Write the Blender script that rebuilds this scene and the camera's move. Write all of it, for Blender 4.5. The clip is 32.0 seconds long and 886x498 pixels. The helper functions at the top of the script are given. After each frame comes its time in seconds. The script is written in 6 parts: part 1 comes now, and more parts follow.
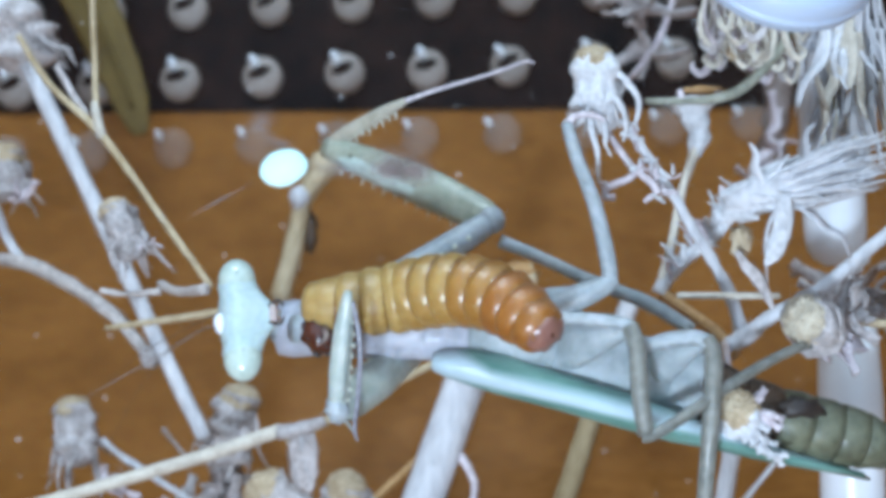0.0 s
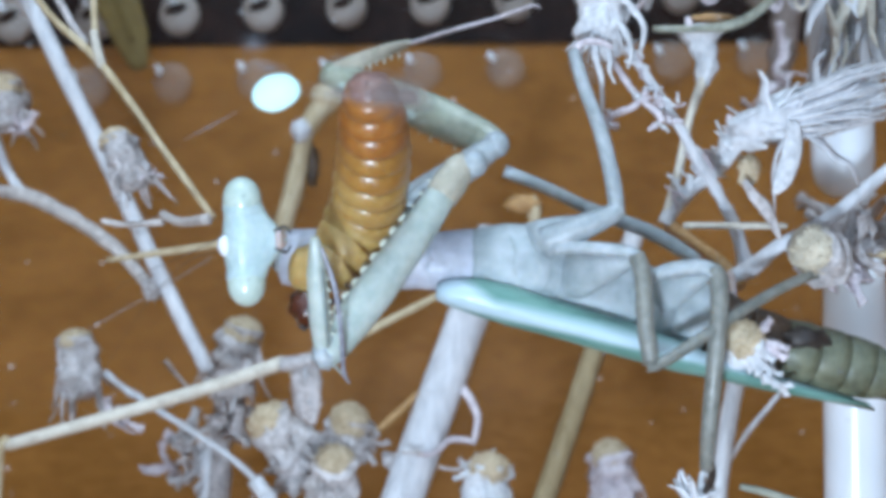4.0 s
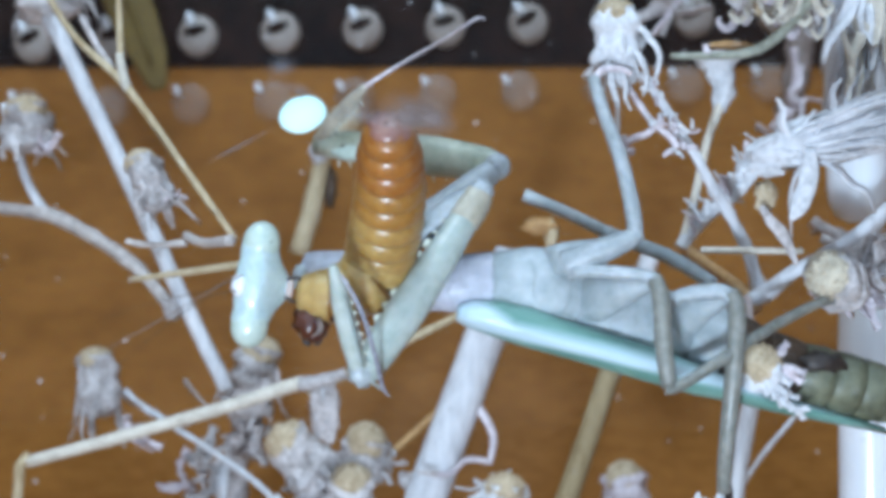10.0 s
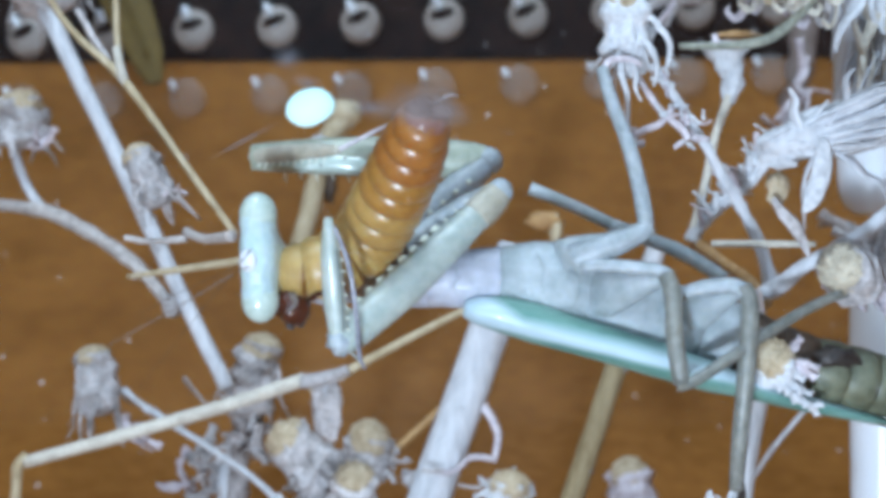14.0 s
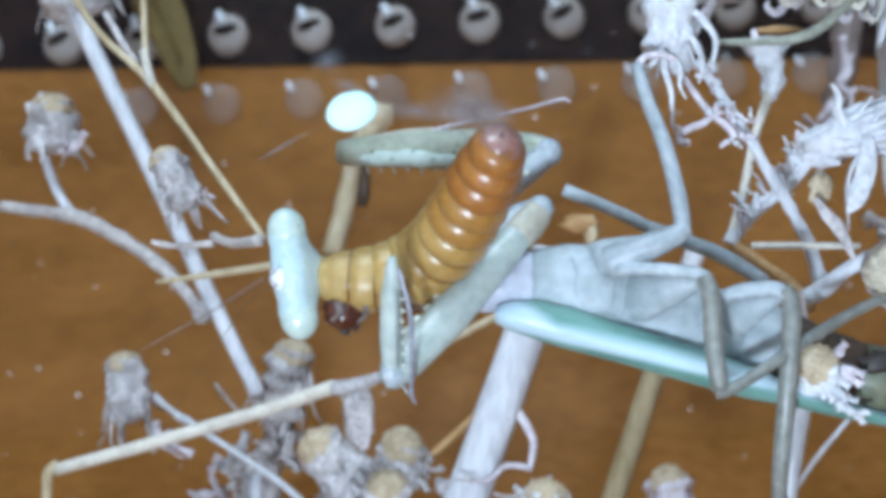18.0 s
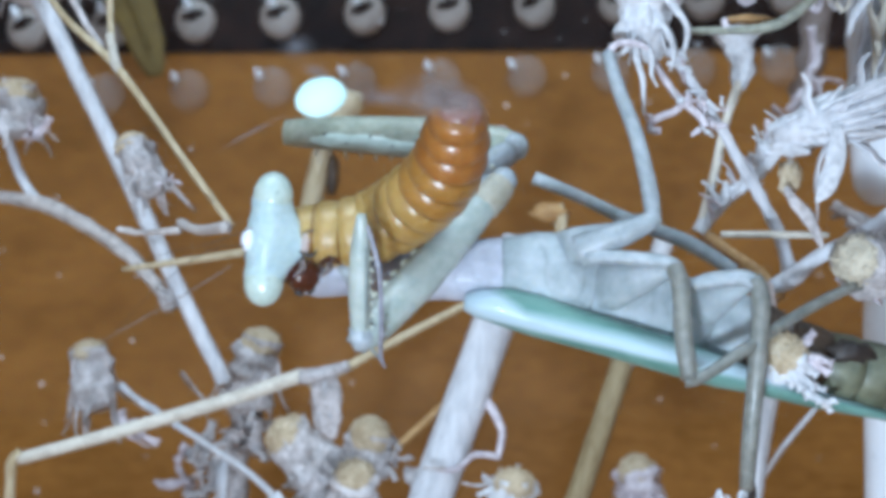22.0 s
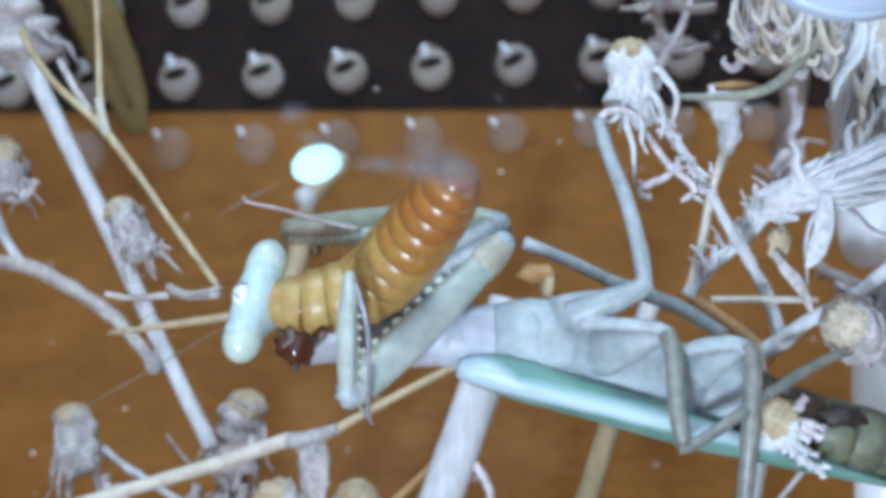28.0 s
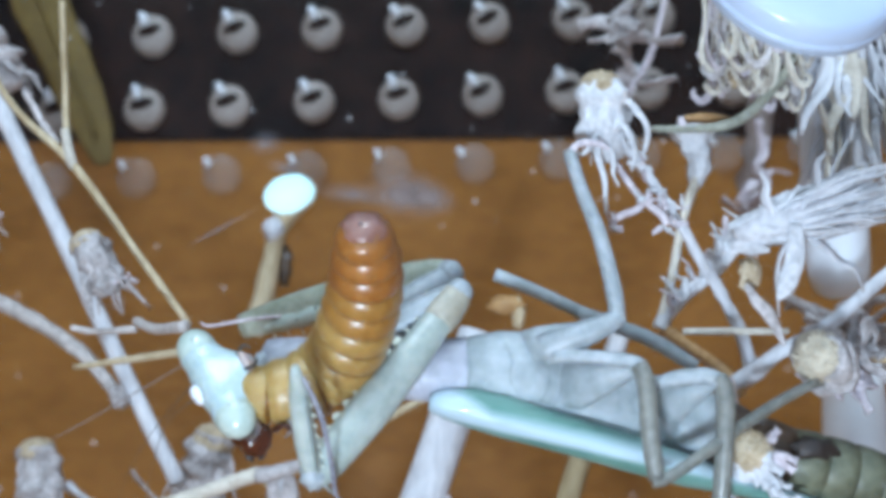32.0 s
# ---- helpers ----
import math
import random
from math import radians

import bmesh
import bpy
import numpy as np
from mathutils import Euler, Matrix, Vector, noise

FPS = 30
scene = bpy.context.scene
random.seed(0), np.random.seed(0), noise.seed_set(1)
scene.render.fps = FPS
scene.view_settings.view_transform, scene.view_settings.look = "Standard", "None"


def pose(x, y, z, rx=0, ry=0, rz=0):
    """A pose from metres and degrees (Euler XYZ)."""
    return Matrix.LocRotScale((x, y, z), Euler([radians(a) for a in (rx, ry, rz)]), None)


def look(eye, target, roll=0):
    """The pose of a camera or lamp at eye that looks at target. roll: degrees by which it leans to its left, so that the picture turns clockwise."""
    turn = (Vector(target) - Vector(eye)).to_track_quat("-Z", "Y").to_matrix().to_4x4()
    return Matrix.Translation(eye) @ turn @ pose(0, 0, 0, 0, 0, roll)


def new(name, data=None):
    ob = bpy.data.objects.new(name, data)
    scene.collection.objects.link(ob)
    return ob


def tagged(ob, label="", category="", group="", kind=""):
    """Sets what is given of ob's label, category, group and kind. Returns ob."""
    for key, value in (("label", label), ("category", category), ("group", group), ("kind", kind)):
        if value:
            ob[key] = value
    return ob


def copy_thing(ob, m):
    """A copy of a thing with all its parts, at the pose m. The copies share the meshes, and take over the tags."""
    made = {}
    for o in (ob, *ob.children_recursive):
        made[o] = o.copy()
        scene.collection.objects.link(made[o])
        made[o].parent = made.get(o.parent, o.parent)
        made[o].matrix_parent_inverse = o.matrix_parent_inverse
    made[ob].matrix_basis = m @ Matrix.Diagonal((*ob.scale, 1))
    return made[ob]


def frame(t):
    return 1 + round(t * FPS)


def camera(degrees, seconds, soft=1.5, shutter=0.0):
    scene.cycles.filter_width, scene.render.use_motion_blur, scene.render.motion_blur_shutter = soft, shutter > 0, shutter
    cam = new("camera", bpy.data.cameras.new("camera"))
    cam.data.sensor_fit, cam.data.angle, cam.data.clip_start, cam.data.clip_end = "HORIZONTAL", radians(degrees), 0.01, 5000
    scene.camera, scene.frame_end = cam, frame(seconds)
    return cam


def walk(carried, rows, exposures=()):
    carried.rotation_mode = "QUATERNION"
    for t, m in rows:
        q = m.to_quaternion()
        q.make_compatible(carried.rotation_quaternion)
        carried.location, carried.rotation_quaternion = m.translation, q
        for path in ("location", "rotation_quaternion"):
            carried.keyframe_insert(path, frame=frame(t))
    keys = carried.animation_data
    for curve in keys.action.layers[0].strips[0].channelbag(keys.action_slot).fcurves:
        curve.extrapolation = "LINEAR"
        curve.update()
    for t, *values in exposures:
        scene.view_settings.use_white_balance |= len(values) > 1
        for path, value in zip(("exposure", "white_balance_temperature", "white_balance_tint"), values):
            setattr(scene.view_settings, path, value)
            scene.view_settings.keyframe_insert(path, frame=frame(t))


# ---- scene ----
# A green mantis eating a larva among dried flowers. Plan in millimetres; x right, y away, z up.
cam = camera(40, 32.0, soft=4.6)
cam.data.dof.use_dof = True
cam.data.dof.focus_distance = 0.073
cam.data.dof.aperture_fstop = 62
walk(cam, [
    (0, pose(0.00152, -0.07484, 0.00074, 92.56, 0.46, 0.14)),
    (0.5, pose(0.00146, -0.07474, 0.00073, 92.00, 0.52, 0.42)),
    (1, pose(0.00179, -0.07401, 0.00054, 90.61, 0.56, 0.88)),
    (1.5, pose(0.00204, -0.07404, 0.00040, 90.36, 0.54, 0.63)),
    (2, pose(0.00209, -0.07487, 0.00038, 89.86, 0.50, 1.15)),
    (2.5, pose(0.00190, -0.07469, 0.00030, 90.23, 0.57, 1.03)),
    (3, pose(0.00170, -0.07431, 0.00039, 89.84, 0.35, 0.80)),
    (3.5, pose(0.00151, -0.07400, 0.00020, 89.66, 0.39, 0.51)),
    (5.5, pose(0.00033, -0.07511, -0.00018, 90.58, -0.02, -0.51)),
    (6, pose(-0.00000, -0.07500, -0.00000, 90.00, -0.00, 0.00)),
    (6.5, pose(-0.00023, -0.07471, 0.00009, 89.51, 0.02, 0.03)),
    (7, pose(0.00015, -0.07470, -0.00012, 89.50, 0.01, 0.09)),
    (7.5, pose(0.00017, -0.07485, -0.00011, 89.79, 0.04, 0.04)),
    (8, pose(0.00042, -0.07494, 0.00002, 90.07, 0.16, 0.06)),
    (8.5, pose(0.00058, -0.07502, 0.00003, 90.17, 0.21, 0.00)),
    (9, pose(0.00054, -0.07447, 0.00005, 89.67, 0.09, 0.03)),
    (9.5, pose(0.00063, -0.07525, 0.00011, 90.12, -0.05, 0.98)),
    (10, pose(0.00054, -0.07529, 0.00020, 90.72, 0.00, 0.59)),
    (10.5, pose(0.00035, -0.07557, 0.00036, 91.65, 0.12, 0.32)),
    (11, pose(0.00023, -0.07574, 0.00037, 91.53, 0.29, -0.07)),
    (11.5, pose(0.00030, -0.07552, 0.00041, 91.69, 0.30, -0.36)),
    (12, pose(0.00005, -0.07551, 0.00041, 91.61, 0.34, -0.45)),
    (12.5, pose(-0.00007, -0.07493, 0.00014, 91.21, 0.23, -0.84)),
    (13, pose(-0.00024, -0.07436, 0.00020, 90.47, 0.31, -0.47)),
    (13.5, pose(-0.00012, -0.07365, 0.00007, 89.96, 0.11, -0.21)),
    (14, pose(-0.00017, -0.07379, 0.00023, 90.47, 0.29, 0.35)),
    (14.5, pose(-0.00009, -0.07380, 0.00019, 90.69, 0.30, 0.02)),
    (16.5, pose(0.00037, -0.07200, 0.00013, 90.29, 0.47, 0.19)),
    (17, pose(0.00030, -0.07166, 0.00007, 89.95, 0.42, 0.83)),
    (17.5, pose(0.00036, -0.07180, 0.00015, 90.20, 0.58, 1.20)),
    (18, pose(0.00042, -0.07180, 0.00006, 90.78, 0.49, 2.26)),
    (18.5, pose(0.00065, -0.07218, 0.00020, 91.36, 0.34, 1.19)),
    (19, pose(0.00045, -0.07245, 0.00029, 91.74, 0.31, 1.35)),
    (19.5, pose(0.00040, -0.07170, 0.00019, 90.78, 0.15, 0.66)),
    (20, pose(0.00023, -0.07125, 0.00007, 90.33, 0.19, 0.88)),
    (20.5, pose(0.00019, -0.07162, -0.00004, 90.91, 0.37, 0.68)),
    (21, pose(0.00035, -0.07159, 0.00001, 91.11, 0.25, 0.30)),
    (21.5, pose(0.00030, -0.07157, 0.00007, 90.68, 0.29, 0.39)),
    (22, pose(0.00034, -0.07134, -0.00008, 90.30, 0.28, 0.77)),
    (22.5, pose(0.00012, -0.07116, 0.00005, 90.36, 0.26, 0.79)),
    (23, pose(-0.00006, -0.07079, 0.00012, 90.01, 0.23, 1.18)),
    (23.5, pose(-0.00026, -0.07050, 0.00019, 89.29, 0.39, 0.47)),
    (24, pose(-0.00002, -0.07063, 0.00027, 89.71, 0.35, -0.13)),
    (24.5, pose(0.00032, -0.07111, 0.00045, 90.52, 0.43, 0.89)),
    (25, pose(-0.00007, -0.07120, 0.00025, 91.59, 0.53, 0.70)),
    (25.5, pose(0.00025, -0.07146, 0.00029, 91.52, 0.37, 0.46)),
    (27.5, pose(-0.00080, -0.07143, 0.00109, 92.54, 0.57, 0.21)),
    (28, pose(-0.00059, -0.07143, 0.00089, 92.66, 0.48, -0.34)),
    (28.5, pose(-0.00057, -0.07136, 0.00093, 92.73, 0.55, -0.85)),
    (29, pose(-0.00086, -0.07075, 0.00099, 92.30, 0.56, -1.04)),
    (29.5, pose(-0.00096, -0.07051, 0.00102, 91.72, 0.49, -1.08)),
    (30, pose(-0.00106, -0.07022, 0.00091, 91.53, 0.46, -1.73)),
    (30.5, pose(-0.00107, -0.07051, 0.00111, 92.66, 0.60, -1.41)),
    (31, pose(-0.00087, -0.07091, 0.00104, 92.96, 0.65, -2.00)),
    (31.5, pose(-0.00090, -0.07071, 0.00093, 92.71, 0.60, -2.58)),
    (32, pose(-0.00101, -0.07103, 0.00117, 93.98, 0.71, -2.00)),
], [(0, 0.18), (6, 0.15), (11, 0.16), (14, 0.15), (17, 0.19), (19, 0.27), (20, 0.17), (22, 0.14), (23, 0.09), (25, 0.13), (28, 0.16), (30, 0.21), (32, 0.17)])

# ---- light ----
world = bpy.data.worlds.new("room_light")
scene.world = world
world.use_nodes = True
world.node_tree.nodes["Background"].inputs["Color"].default_value = (0.54, 0.755, 1.0, 1)
world.node_tree.nodes["Background"].inputs["Strength"].default_value = 1.12


def area_lamp(name, eye, target, size, watts, color):
    data = bpy.data.lights.new(name, "AREA")
    data.shape, data.size, data.energy, data.color = "DISK", size, watts, color
    ob = new(name, data)
    ob.matrix_world = look(eye, target)
    return ob


# the small white lamp beside the lens, and an unseen fill lamp added above
area_lamp("torch_lamp", (-0.014, -0.088, -0.039), (0.018, 0.01, 0.006), 0.012, 0.096, (0.61, 0.79, 1.0))
area_lamp("room_lamp", (-0.04, -0.13, 0.32), (0, 0.05, 0), 0.14, 0.56, (0.69, 0.86, 1.0))


# ---- materials ----
S = 0.001


def material(name, dark, light, rough=0.6, scale=300.0, bump=0.25, sss=0.0, coat=0.0, stretch=(1, 1, 1), fine=4.0, var=0.0, spec=0.5, film=0.12):
    """Two noise scales between two colours, bump, and a random shift of value for each object."""
    m = bpy.data.materials.new(name)
    m.use_nodes = True
    n, l = m.node_tree.nodes, m.node_tree.links
    b = n["Principled BSDF"]
    tc, mp = n.new("ShaderNodeTexCoord"), n.new("ShaderNodeMapping")
    mp.inputs["Scale"].default_value = stretch
    l.new(tc.outputs["Object"], mp.inputs["Vector"])
    big, small = n.new("ShaderNodeTexNoise"), n.new("ShaderNodeTexNoise")
    big.inputs["Scale"].default_value, small.inputs["Scale"].default_value = scale, scale * fine
    big.inputs["Detail"].default_value, small.inputs["Detail"].default_value = 4, 5
    for t in (big, small):
        l.new(mp.outputs["Vector"], t.inputs["Vector"])
    mix = n.new("ShaderNodeMath")
    mix.operation = "MULTIPLY_ADD"
    mix.inputs[1].default_value = 0.45
    half = n.new("ShaderNodeMath")
    half.operation = "MULTIPLY"
    half.inputs[1].default_value = 0.55
    l.new(big.outputs["Fac"], half.inputs[0])
    l.new(small.outputs["Fac"], mix.inputs[0])
    l.new(half.outputs[0], mix.inputs[2])
    ramp = n.new("ShaderNodeValToRGB")
    ramp.color_ramp.elements[0].position, ramp.color_ramp.elements[1].position = 0.34, 0.66
    ramp.color_ramp.elements[0].color, ramp.color_ramp.elements[1].color = (*dark, 1), (*light, 1)
    l.new(mix.outputs[0], ramp.inputs["Fac"])
    last = ramp.outputs["Color"]
    if var:
        info, hsv, rng = n.new("ShaderNodeObjectInfo"), n.new("ShaderNodeHueSaturation"), n.new("ShaderNodeMapRange")
        rng.inputs["To Min"].default_value, rng.inputs["To Max"].default_value = 1 - var, 1 + var
        l.new(info.outputs["Random"], rng.inputs["Value"])
        l.new(rng.outputs["Result"], hsv.inputs["Value"])
        l.new(last, hsv.inputs["Color"])
        last = hsv.outputs["Color"]
    l.new(last, b.inputs["Base Color"])
    b.inputs["Roughness"].default_value = rough
    b.inputs["Coat Weight"].default_value, b.inputs["Coat Roughness"].default_value = coat, film
    b.inputs["Specular IOR Level"].default_value = spec
    if sss:
        b.inputs["Subsurface Weight"].default_value, b.inputs["Subsurface Scale"].default_value = sss, 0.0012
        b.inputs["Subsurface Radius"].default_value = (1.0, 0.6, 0.3)
    if bump:
        bp = n.new("ShaderNodeBump")
        bp.inputs["Strength"].default_value, bp.inputs["Distance"].default_value = bump, 0.00025
        l.new(mix.outputs[0], bp.inputs["Height"])
        l.new(bp.outputs["Normal"], b.inputs["Normal"])
    return m


M_STEM = material("bleached_stem", (0.52, 0.52, 0.55), (0.83, 0.83, 0.86), 0.7, 500, 0.5, stretch=(1, 1, 0.25), var=0.06)
M_BRANCH = material("grey_tan_branch", (0.33, 0.285, 0.265), (0.64, 0.58, 0.55), 0.75, 450, 0.6)
M_BLEACH = material("white_stem", (0.52, 0.52, 0.55), (0.84, 0.84, 0.88), 0.65, 400, 0.4, stretch=(1, 1, 0.25))
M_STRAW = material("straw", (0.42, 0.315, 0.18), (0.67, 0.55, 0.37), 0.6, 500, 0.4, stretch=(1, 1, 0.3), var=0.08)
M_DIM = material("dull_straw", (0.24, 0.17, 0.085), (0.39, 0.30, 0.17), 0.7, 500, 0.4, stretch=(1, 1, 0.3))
M_ORANGE = material("orange_twig", (0.42, 0.22, 0.08), (0.66, 0.40, 0.18), 0.6, 600, 0.4, var=0.08)
M_GREY = material("grey_brown_bract", (0.28, 0.245, 0.235), (0.70, 0.65, 0.65), 0.8, 700, 0.6, var=0.15)
M_PINK = material("pinkish_floret", (0.44, 0.375, 0.41), (0.82, 0.745, 0.78), 0.8, 800, 0.5, var=0.12)
M_WHITE = material("white_bract", (0.50, 0.505, 0.53), (0.86, 0.86, 0.89), 0.75, 700, 0.5, var=0.08)
M_CAP = material("seed_head", (0.40, 0.29, 0.175), (0.70, 0.575, 0.41), 0.85, 1400, 0.9, fine=2.5, var=0.1)
M_PALECAP = material("pale_seed_head", (0.50, 0.42, 0.31), (0.80, 0.71, 0.56), 0.85, 1400, 0.9, fine=2.5, var=0.06)
M_CREAM = material("cream_filament", (0.54, 0.48, 0.40), (0.80, 0.74, 0.64), 0.7, 700, 0.5, var=0.1)
M_OLIVE = material("olive_leaf", (0.105, 0.066, 0.012), (0.185, 0.122, 0.026), 0.7, 150, 0.3)
M_TWIG = material("grey_green_twig", (0.24, 0.25, 0.20), (0.44, 0.44, 0.36), 0.7, 600, 0.5)
M_WOOD = material("varnished_brown_panel", (0.216, 0.0865, 0.0152), (0.382, 0.162, 0.0370), 0.42, 34, 0.05, spec=0.12, stretch=(1, 1, 2.6), fine=11)


def dust(m, colour, scale, share):
    """Sparse pale specks over a material."""
    n, l = m.node_tree.nodes, m.node_tree.links
    b = n["Principled BSDF"]
    old = b.inputs["Base Color"].links[0].from_socket
    tc, cells = n.new("ShaderNodeTexCoord"), n.new("ShaderNodeTexVoronoi")
    cells.inputs["Scale"].default_value = scale
    l.new(tc.outputs["Object"], cells.inputs["Vector"])
    near, rare, both, mix = n.new("ShaderNodeMapRange"), n.new("ShaderNodeMapRange"), n.new("ShaderNodeMath"), n.new("ShaderNodeMix")
    near.inputs["From Min"].default_value, near.inputs["From Max"].default_value = 0.20, 0.06
    rare.inputs["From Min"].default_value, rare.inputs["From Max"].default_value = 1 - share, 1.0
    rare.inputs["To Max"].default_value = 0.55
    both.operation = "MULTIPLY"
    l.new(cells.outputs["Distance"], near.inputs["Value"])
    l.new(cells.outputs["Color"], rare.inputs["Value"])
    l.new(near.outputs["Result"], both.inputs[0])
    l.new(rare.outputs["Result"], both.inputs[1])
    mix.data_type = "RGBA"
    l.new(both.outputs[0], mix.inputs["Factor"])
    l.new(old, mix.inputs["A"])
    mix.inputs["B"].default_value = (*colour, 1)
    l.new(mix.outputs["Result"], b.inputs["Base Color"])


dust(M_WOOD, (0.60, 0.45, 0.36), 130, 0.45)
M_BLACK = material("black_plastic", (0.006, 0.0035, 0.0032), (0.034, 0.0165, 0.0120), 0.5, 60, 0.15, spec=0.1)
dust(M_BLACK, (0.20, 0.18, 0.20), 160, 0.4)
M_STUD = material("grey_stud", (0.27, 0.225, 0.20), (0.40, 0.345, 0.31), 0.42, 260, 0.1, coat=0.05, var=0.08)
M_PLASTIC = material("white_plastic", (0.80, 0.83, 0.88), (0.88, 0.90, 0.95), 0.25, 60, 0.05, coat=0.3)
M_LID = material("bluish_white_plastic", (0.50, 0.62, 0.82), (0.58, 0.70, 0.88), 0.35, 60, 0.05, coat=0.2)
M_GREEN = material("pale_green_chitin", (0.335, 0.395, 0.365), (0.51, 0.56, 0.52), 0.38, 420, 0.25, sss=0.15, coat=0.15)
M_HEAD = material("mint_head_chitin", (0.43, 0.57, 0.59), (0.58, 0.70, 0.70), 0.28, 600, 0.7, sss=0.15, coat=0.6)
M_EYE = material("yellow_green_eye", (0.45, 0.56, 0.50), (0.60, 0.69, 0.63), 0.25, 900, 0.08, coat=0.5)
M_BELLY = material("lavender_belly", (0.30, 0.31, 0.36), (0.52, 0.535, 0.61), 0.5, 300, 0.8, sss=0.1, coat=0.04)
M_WING = material("green_wing", (0.10, 0.26, 0.22), (0.22, 0.40, 0.35), 0.42, 300, 0.9, coat=0.18, stretch=(0.3, 1, 1))


def pale_edge_and_sheen(m, colour):
    """The wing's pale leading edge and its highlight, both put into the colour: a band along its lower side that widens
    at the wing's root.
    """
    n, l = m.node_tree.nodes, m.node_tree.links
    b = n["Principled BSDF"]
    old = b.inputs["Base Color"].links[0].from_socket
    tc, axes = n.new("ShaderNodeTexCoord"), n.new("ShaderNodeSeparateXYZ")
    l.new(tc.outputs["Object"], axes.inputs["Vector"])

    def step(kind, a, k):
        x = n.new("ShaderNodeMath")
        x.operation = kind
        l.new(a, x.inputs[0])
        if isinstance(k, float):
            x.inputs[1].default_value = k
        else:
            l.new(k, x.inputs[1])
        return x.outputs[0]

    across = step("ADD", axes.outputs["Z"], step("MULTIPLY", axes.outputs["X"], 0.235))
    root = step("MULTIPLY", step("MAXIMUM", step("SUBTRACT", step("MULTIPLY", axes.outputs["X"], -1.0), -0.0042), 0.0), 0.5)
    low, high, mix = n.new("ShaderNodeMapRange"), n.new("ShaderNodeMapRange"), n.new("ShaderNodeMix")
    low.inputs["From Min"].default_value, low.inputs["From Max"].default_value = -0.0036, -0.00325
    high.inputs["From Min"].default_value, high.inputs["From Max"].default_value = -0.0021, -0.0029
    l.new(across, low.inputs["Value"])
    l.new(step("SUBTRACT", across, root), high.inputs["Value"])
    mix.data_type = "RGBA"
    l.new(step("MULTIPLY", low.outputs["Result"], high.outputs["Result"]), mix.inputs["Factor"])
    l.new(old, mix.inputs["A"])
    mix.inputs["B"].default_value = (*colour, 1)
    l.new(mix.outputs["Result"], b.inputs["Base Color"])


pale_edge_and_sheen(M_WING, (0.50, 0.645, 0.72))
M_BEAD = material("bluish_white_shell", (0.56, 0.86, 0.84), (0.66, 0.93, 0.91), 0.7, 200, 0.05, spec=0.2)
M_TAIL = material("brownish_tail", (0.22, 0.095, 0.070), (0.36, 0.18, 0.145), 0.3, 800, 0.3, sss=0.3, coat=0.5)
# Brown of the antennae; elsewhere it paints shade on abdomen and stem.
M_BROWN_SHADE = material("dark_brown_shell_and_shade", (0.035, 0.02, 0.012), (0.10, 0.06, 0.035), 0.5, 420, 0.4)
M_LEG = material("grey_green_leg", (0.15, 0.155, 0.14), (0.29, 0.29, 0.26), 0.42, 520, 0.25, sss=0.1, coat=0.1)
M_COXA = material("blue_grey_coxa", (0.27, 0.31, 0.33), (0.46, 0.50, 0.53), 0.4, 520, 0.5, sss=0.1)
M_HAZE = material("dull_brown_stalk", (0.20, 0.15, 0.13), (0.36, 0.29, 0.27), 0.8, 500, 0.5)
M_PEARL = material("pearly_olive_chitin", (0.28, 0.31, 0.235), (0.49, 0.515, 0.42), 0.34, 500, 0.3, sss=0.15, coat=0.25)
M_TAN = material("tan_joint_chitin", (0.36, 0.33, 0.26), (0.54, 0.50, 0.41), 0.42, 500, 0.3, sss=0.1)
M_WIRE = material("lilac_grey_foot", (0.16, 0.16, 0.20), (0.38, 0.38, 0.44), 0.3, 900, 0.1, coat=0.3)
M_SPINE = material("cream_spine", (0.62, 0.66, 0.56), (0.80, 0.82, 0.74), 0.4, 900, 0.1)
M_DARK = material("dark_speck", (0.02, 0.015, 0.015), (0.07, 0.05, 0.04), 0.5, 900, 0.2)
M_ABDOMEN = material("olive_abdomen", (0.075, 0.085, 0.055), (0.20, 0.205, 0.135), 0.45, 420, 0.35, coat=0.1)
M_LARVA = material("ochre_larva_skin", (0.37, 0.225, 0.065), (0.53, 0.355, 0.135), 0.42, 420, 0.35, sss=0.4, coat=0.2, var=0.05, film=0.3)
M_LARVA_RED = material("amber_larva_skin", (0.27, 0.095, 0.017), (0.40, 0.165, 0.038), 0.34, 420, 0.35, sss=0.4, coat=0.4, var=0.05, film=0.26)
M_LARVA_MID = material("yellow_brown_larva_skin", (0.34, 0.185, 0.045), (0.49, 0.305, 0.10), 0.36, 420, 0.35, sss=0.4, coat=0.35, var=0.04, film=0.28)
M_LARVA_AMBER = material("deep_ochre_larva_skin", (0.30, 0.135, 0.026), (0.44, 0.225, 0.056), 0.34, 420, 0.35, sss=0.4, coat=0.4, var=0.04, film=0.26)
M_BAND = material("brown_band", (0.17, 0.07, 0.012), (0.28, 0.125, 0.028), 0.3, 500, 0.1, coat=0.4)
M_JAW = material("dark_red_brown_shell", (0.045, 0.012, 0.008), (0.10, 0.028, 0.014), 0.18, 500, 0.15, coat=0.6)
M_SEAM = material("green_grey_seam", (0.20, 0.25, 0.24), (0.32, 0.37, 0.36), 0.5, 700, 0.2)
M_PLATE = material("blue_grey_plate", (0.275, 0.325, 0.34), (0.48, 0.525, 0.55), 0.5, 300, 0.9, sss=0.1, coat=0.04)
M_FLESH = material("pink_flesh", (0.44, 0.34, 0.32), (0.64, 0.52, 0.49), 0.35, 900, 0.3, sss=0.3)


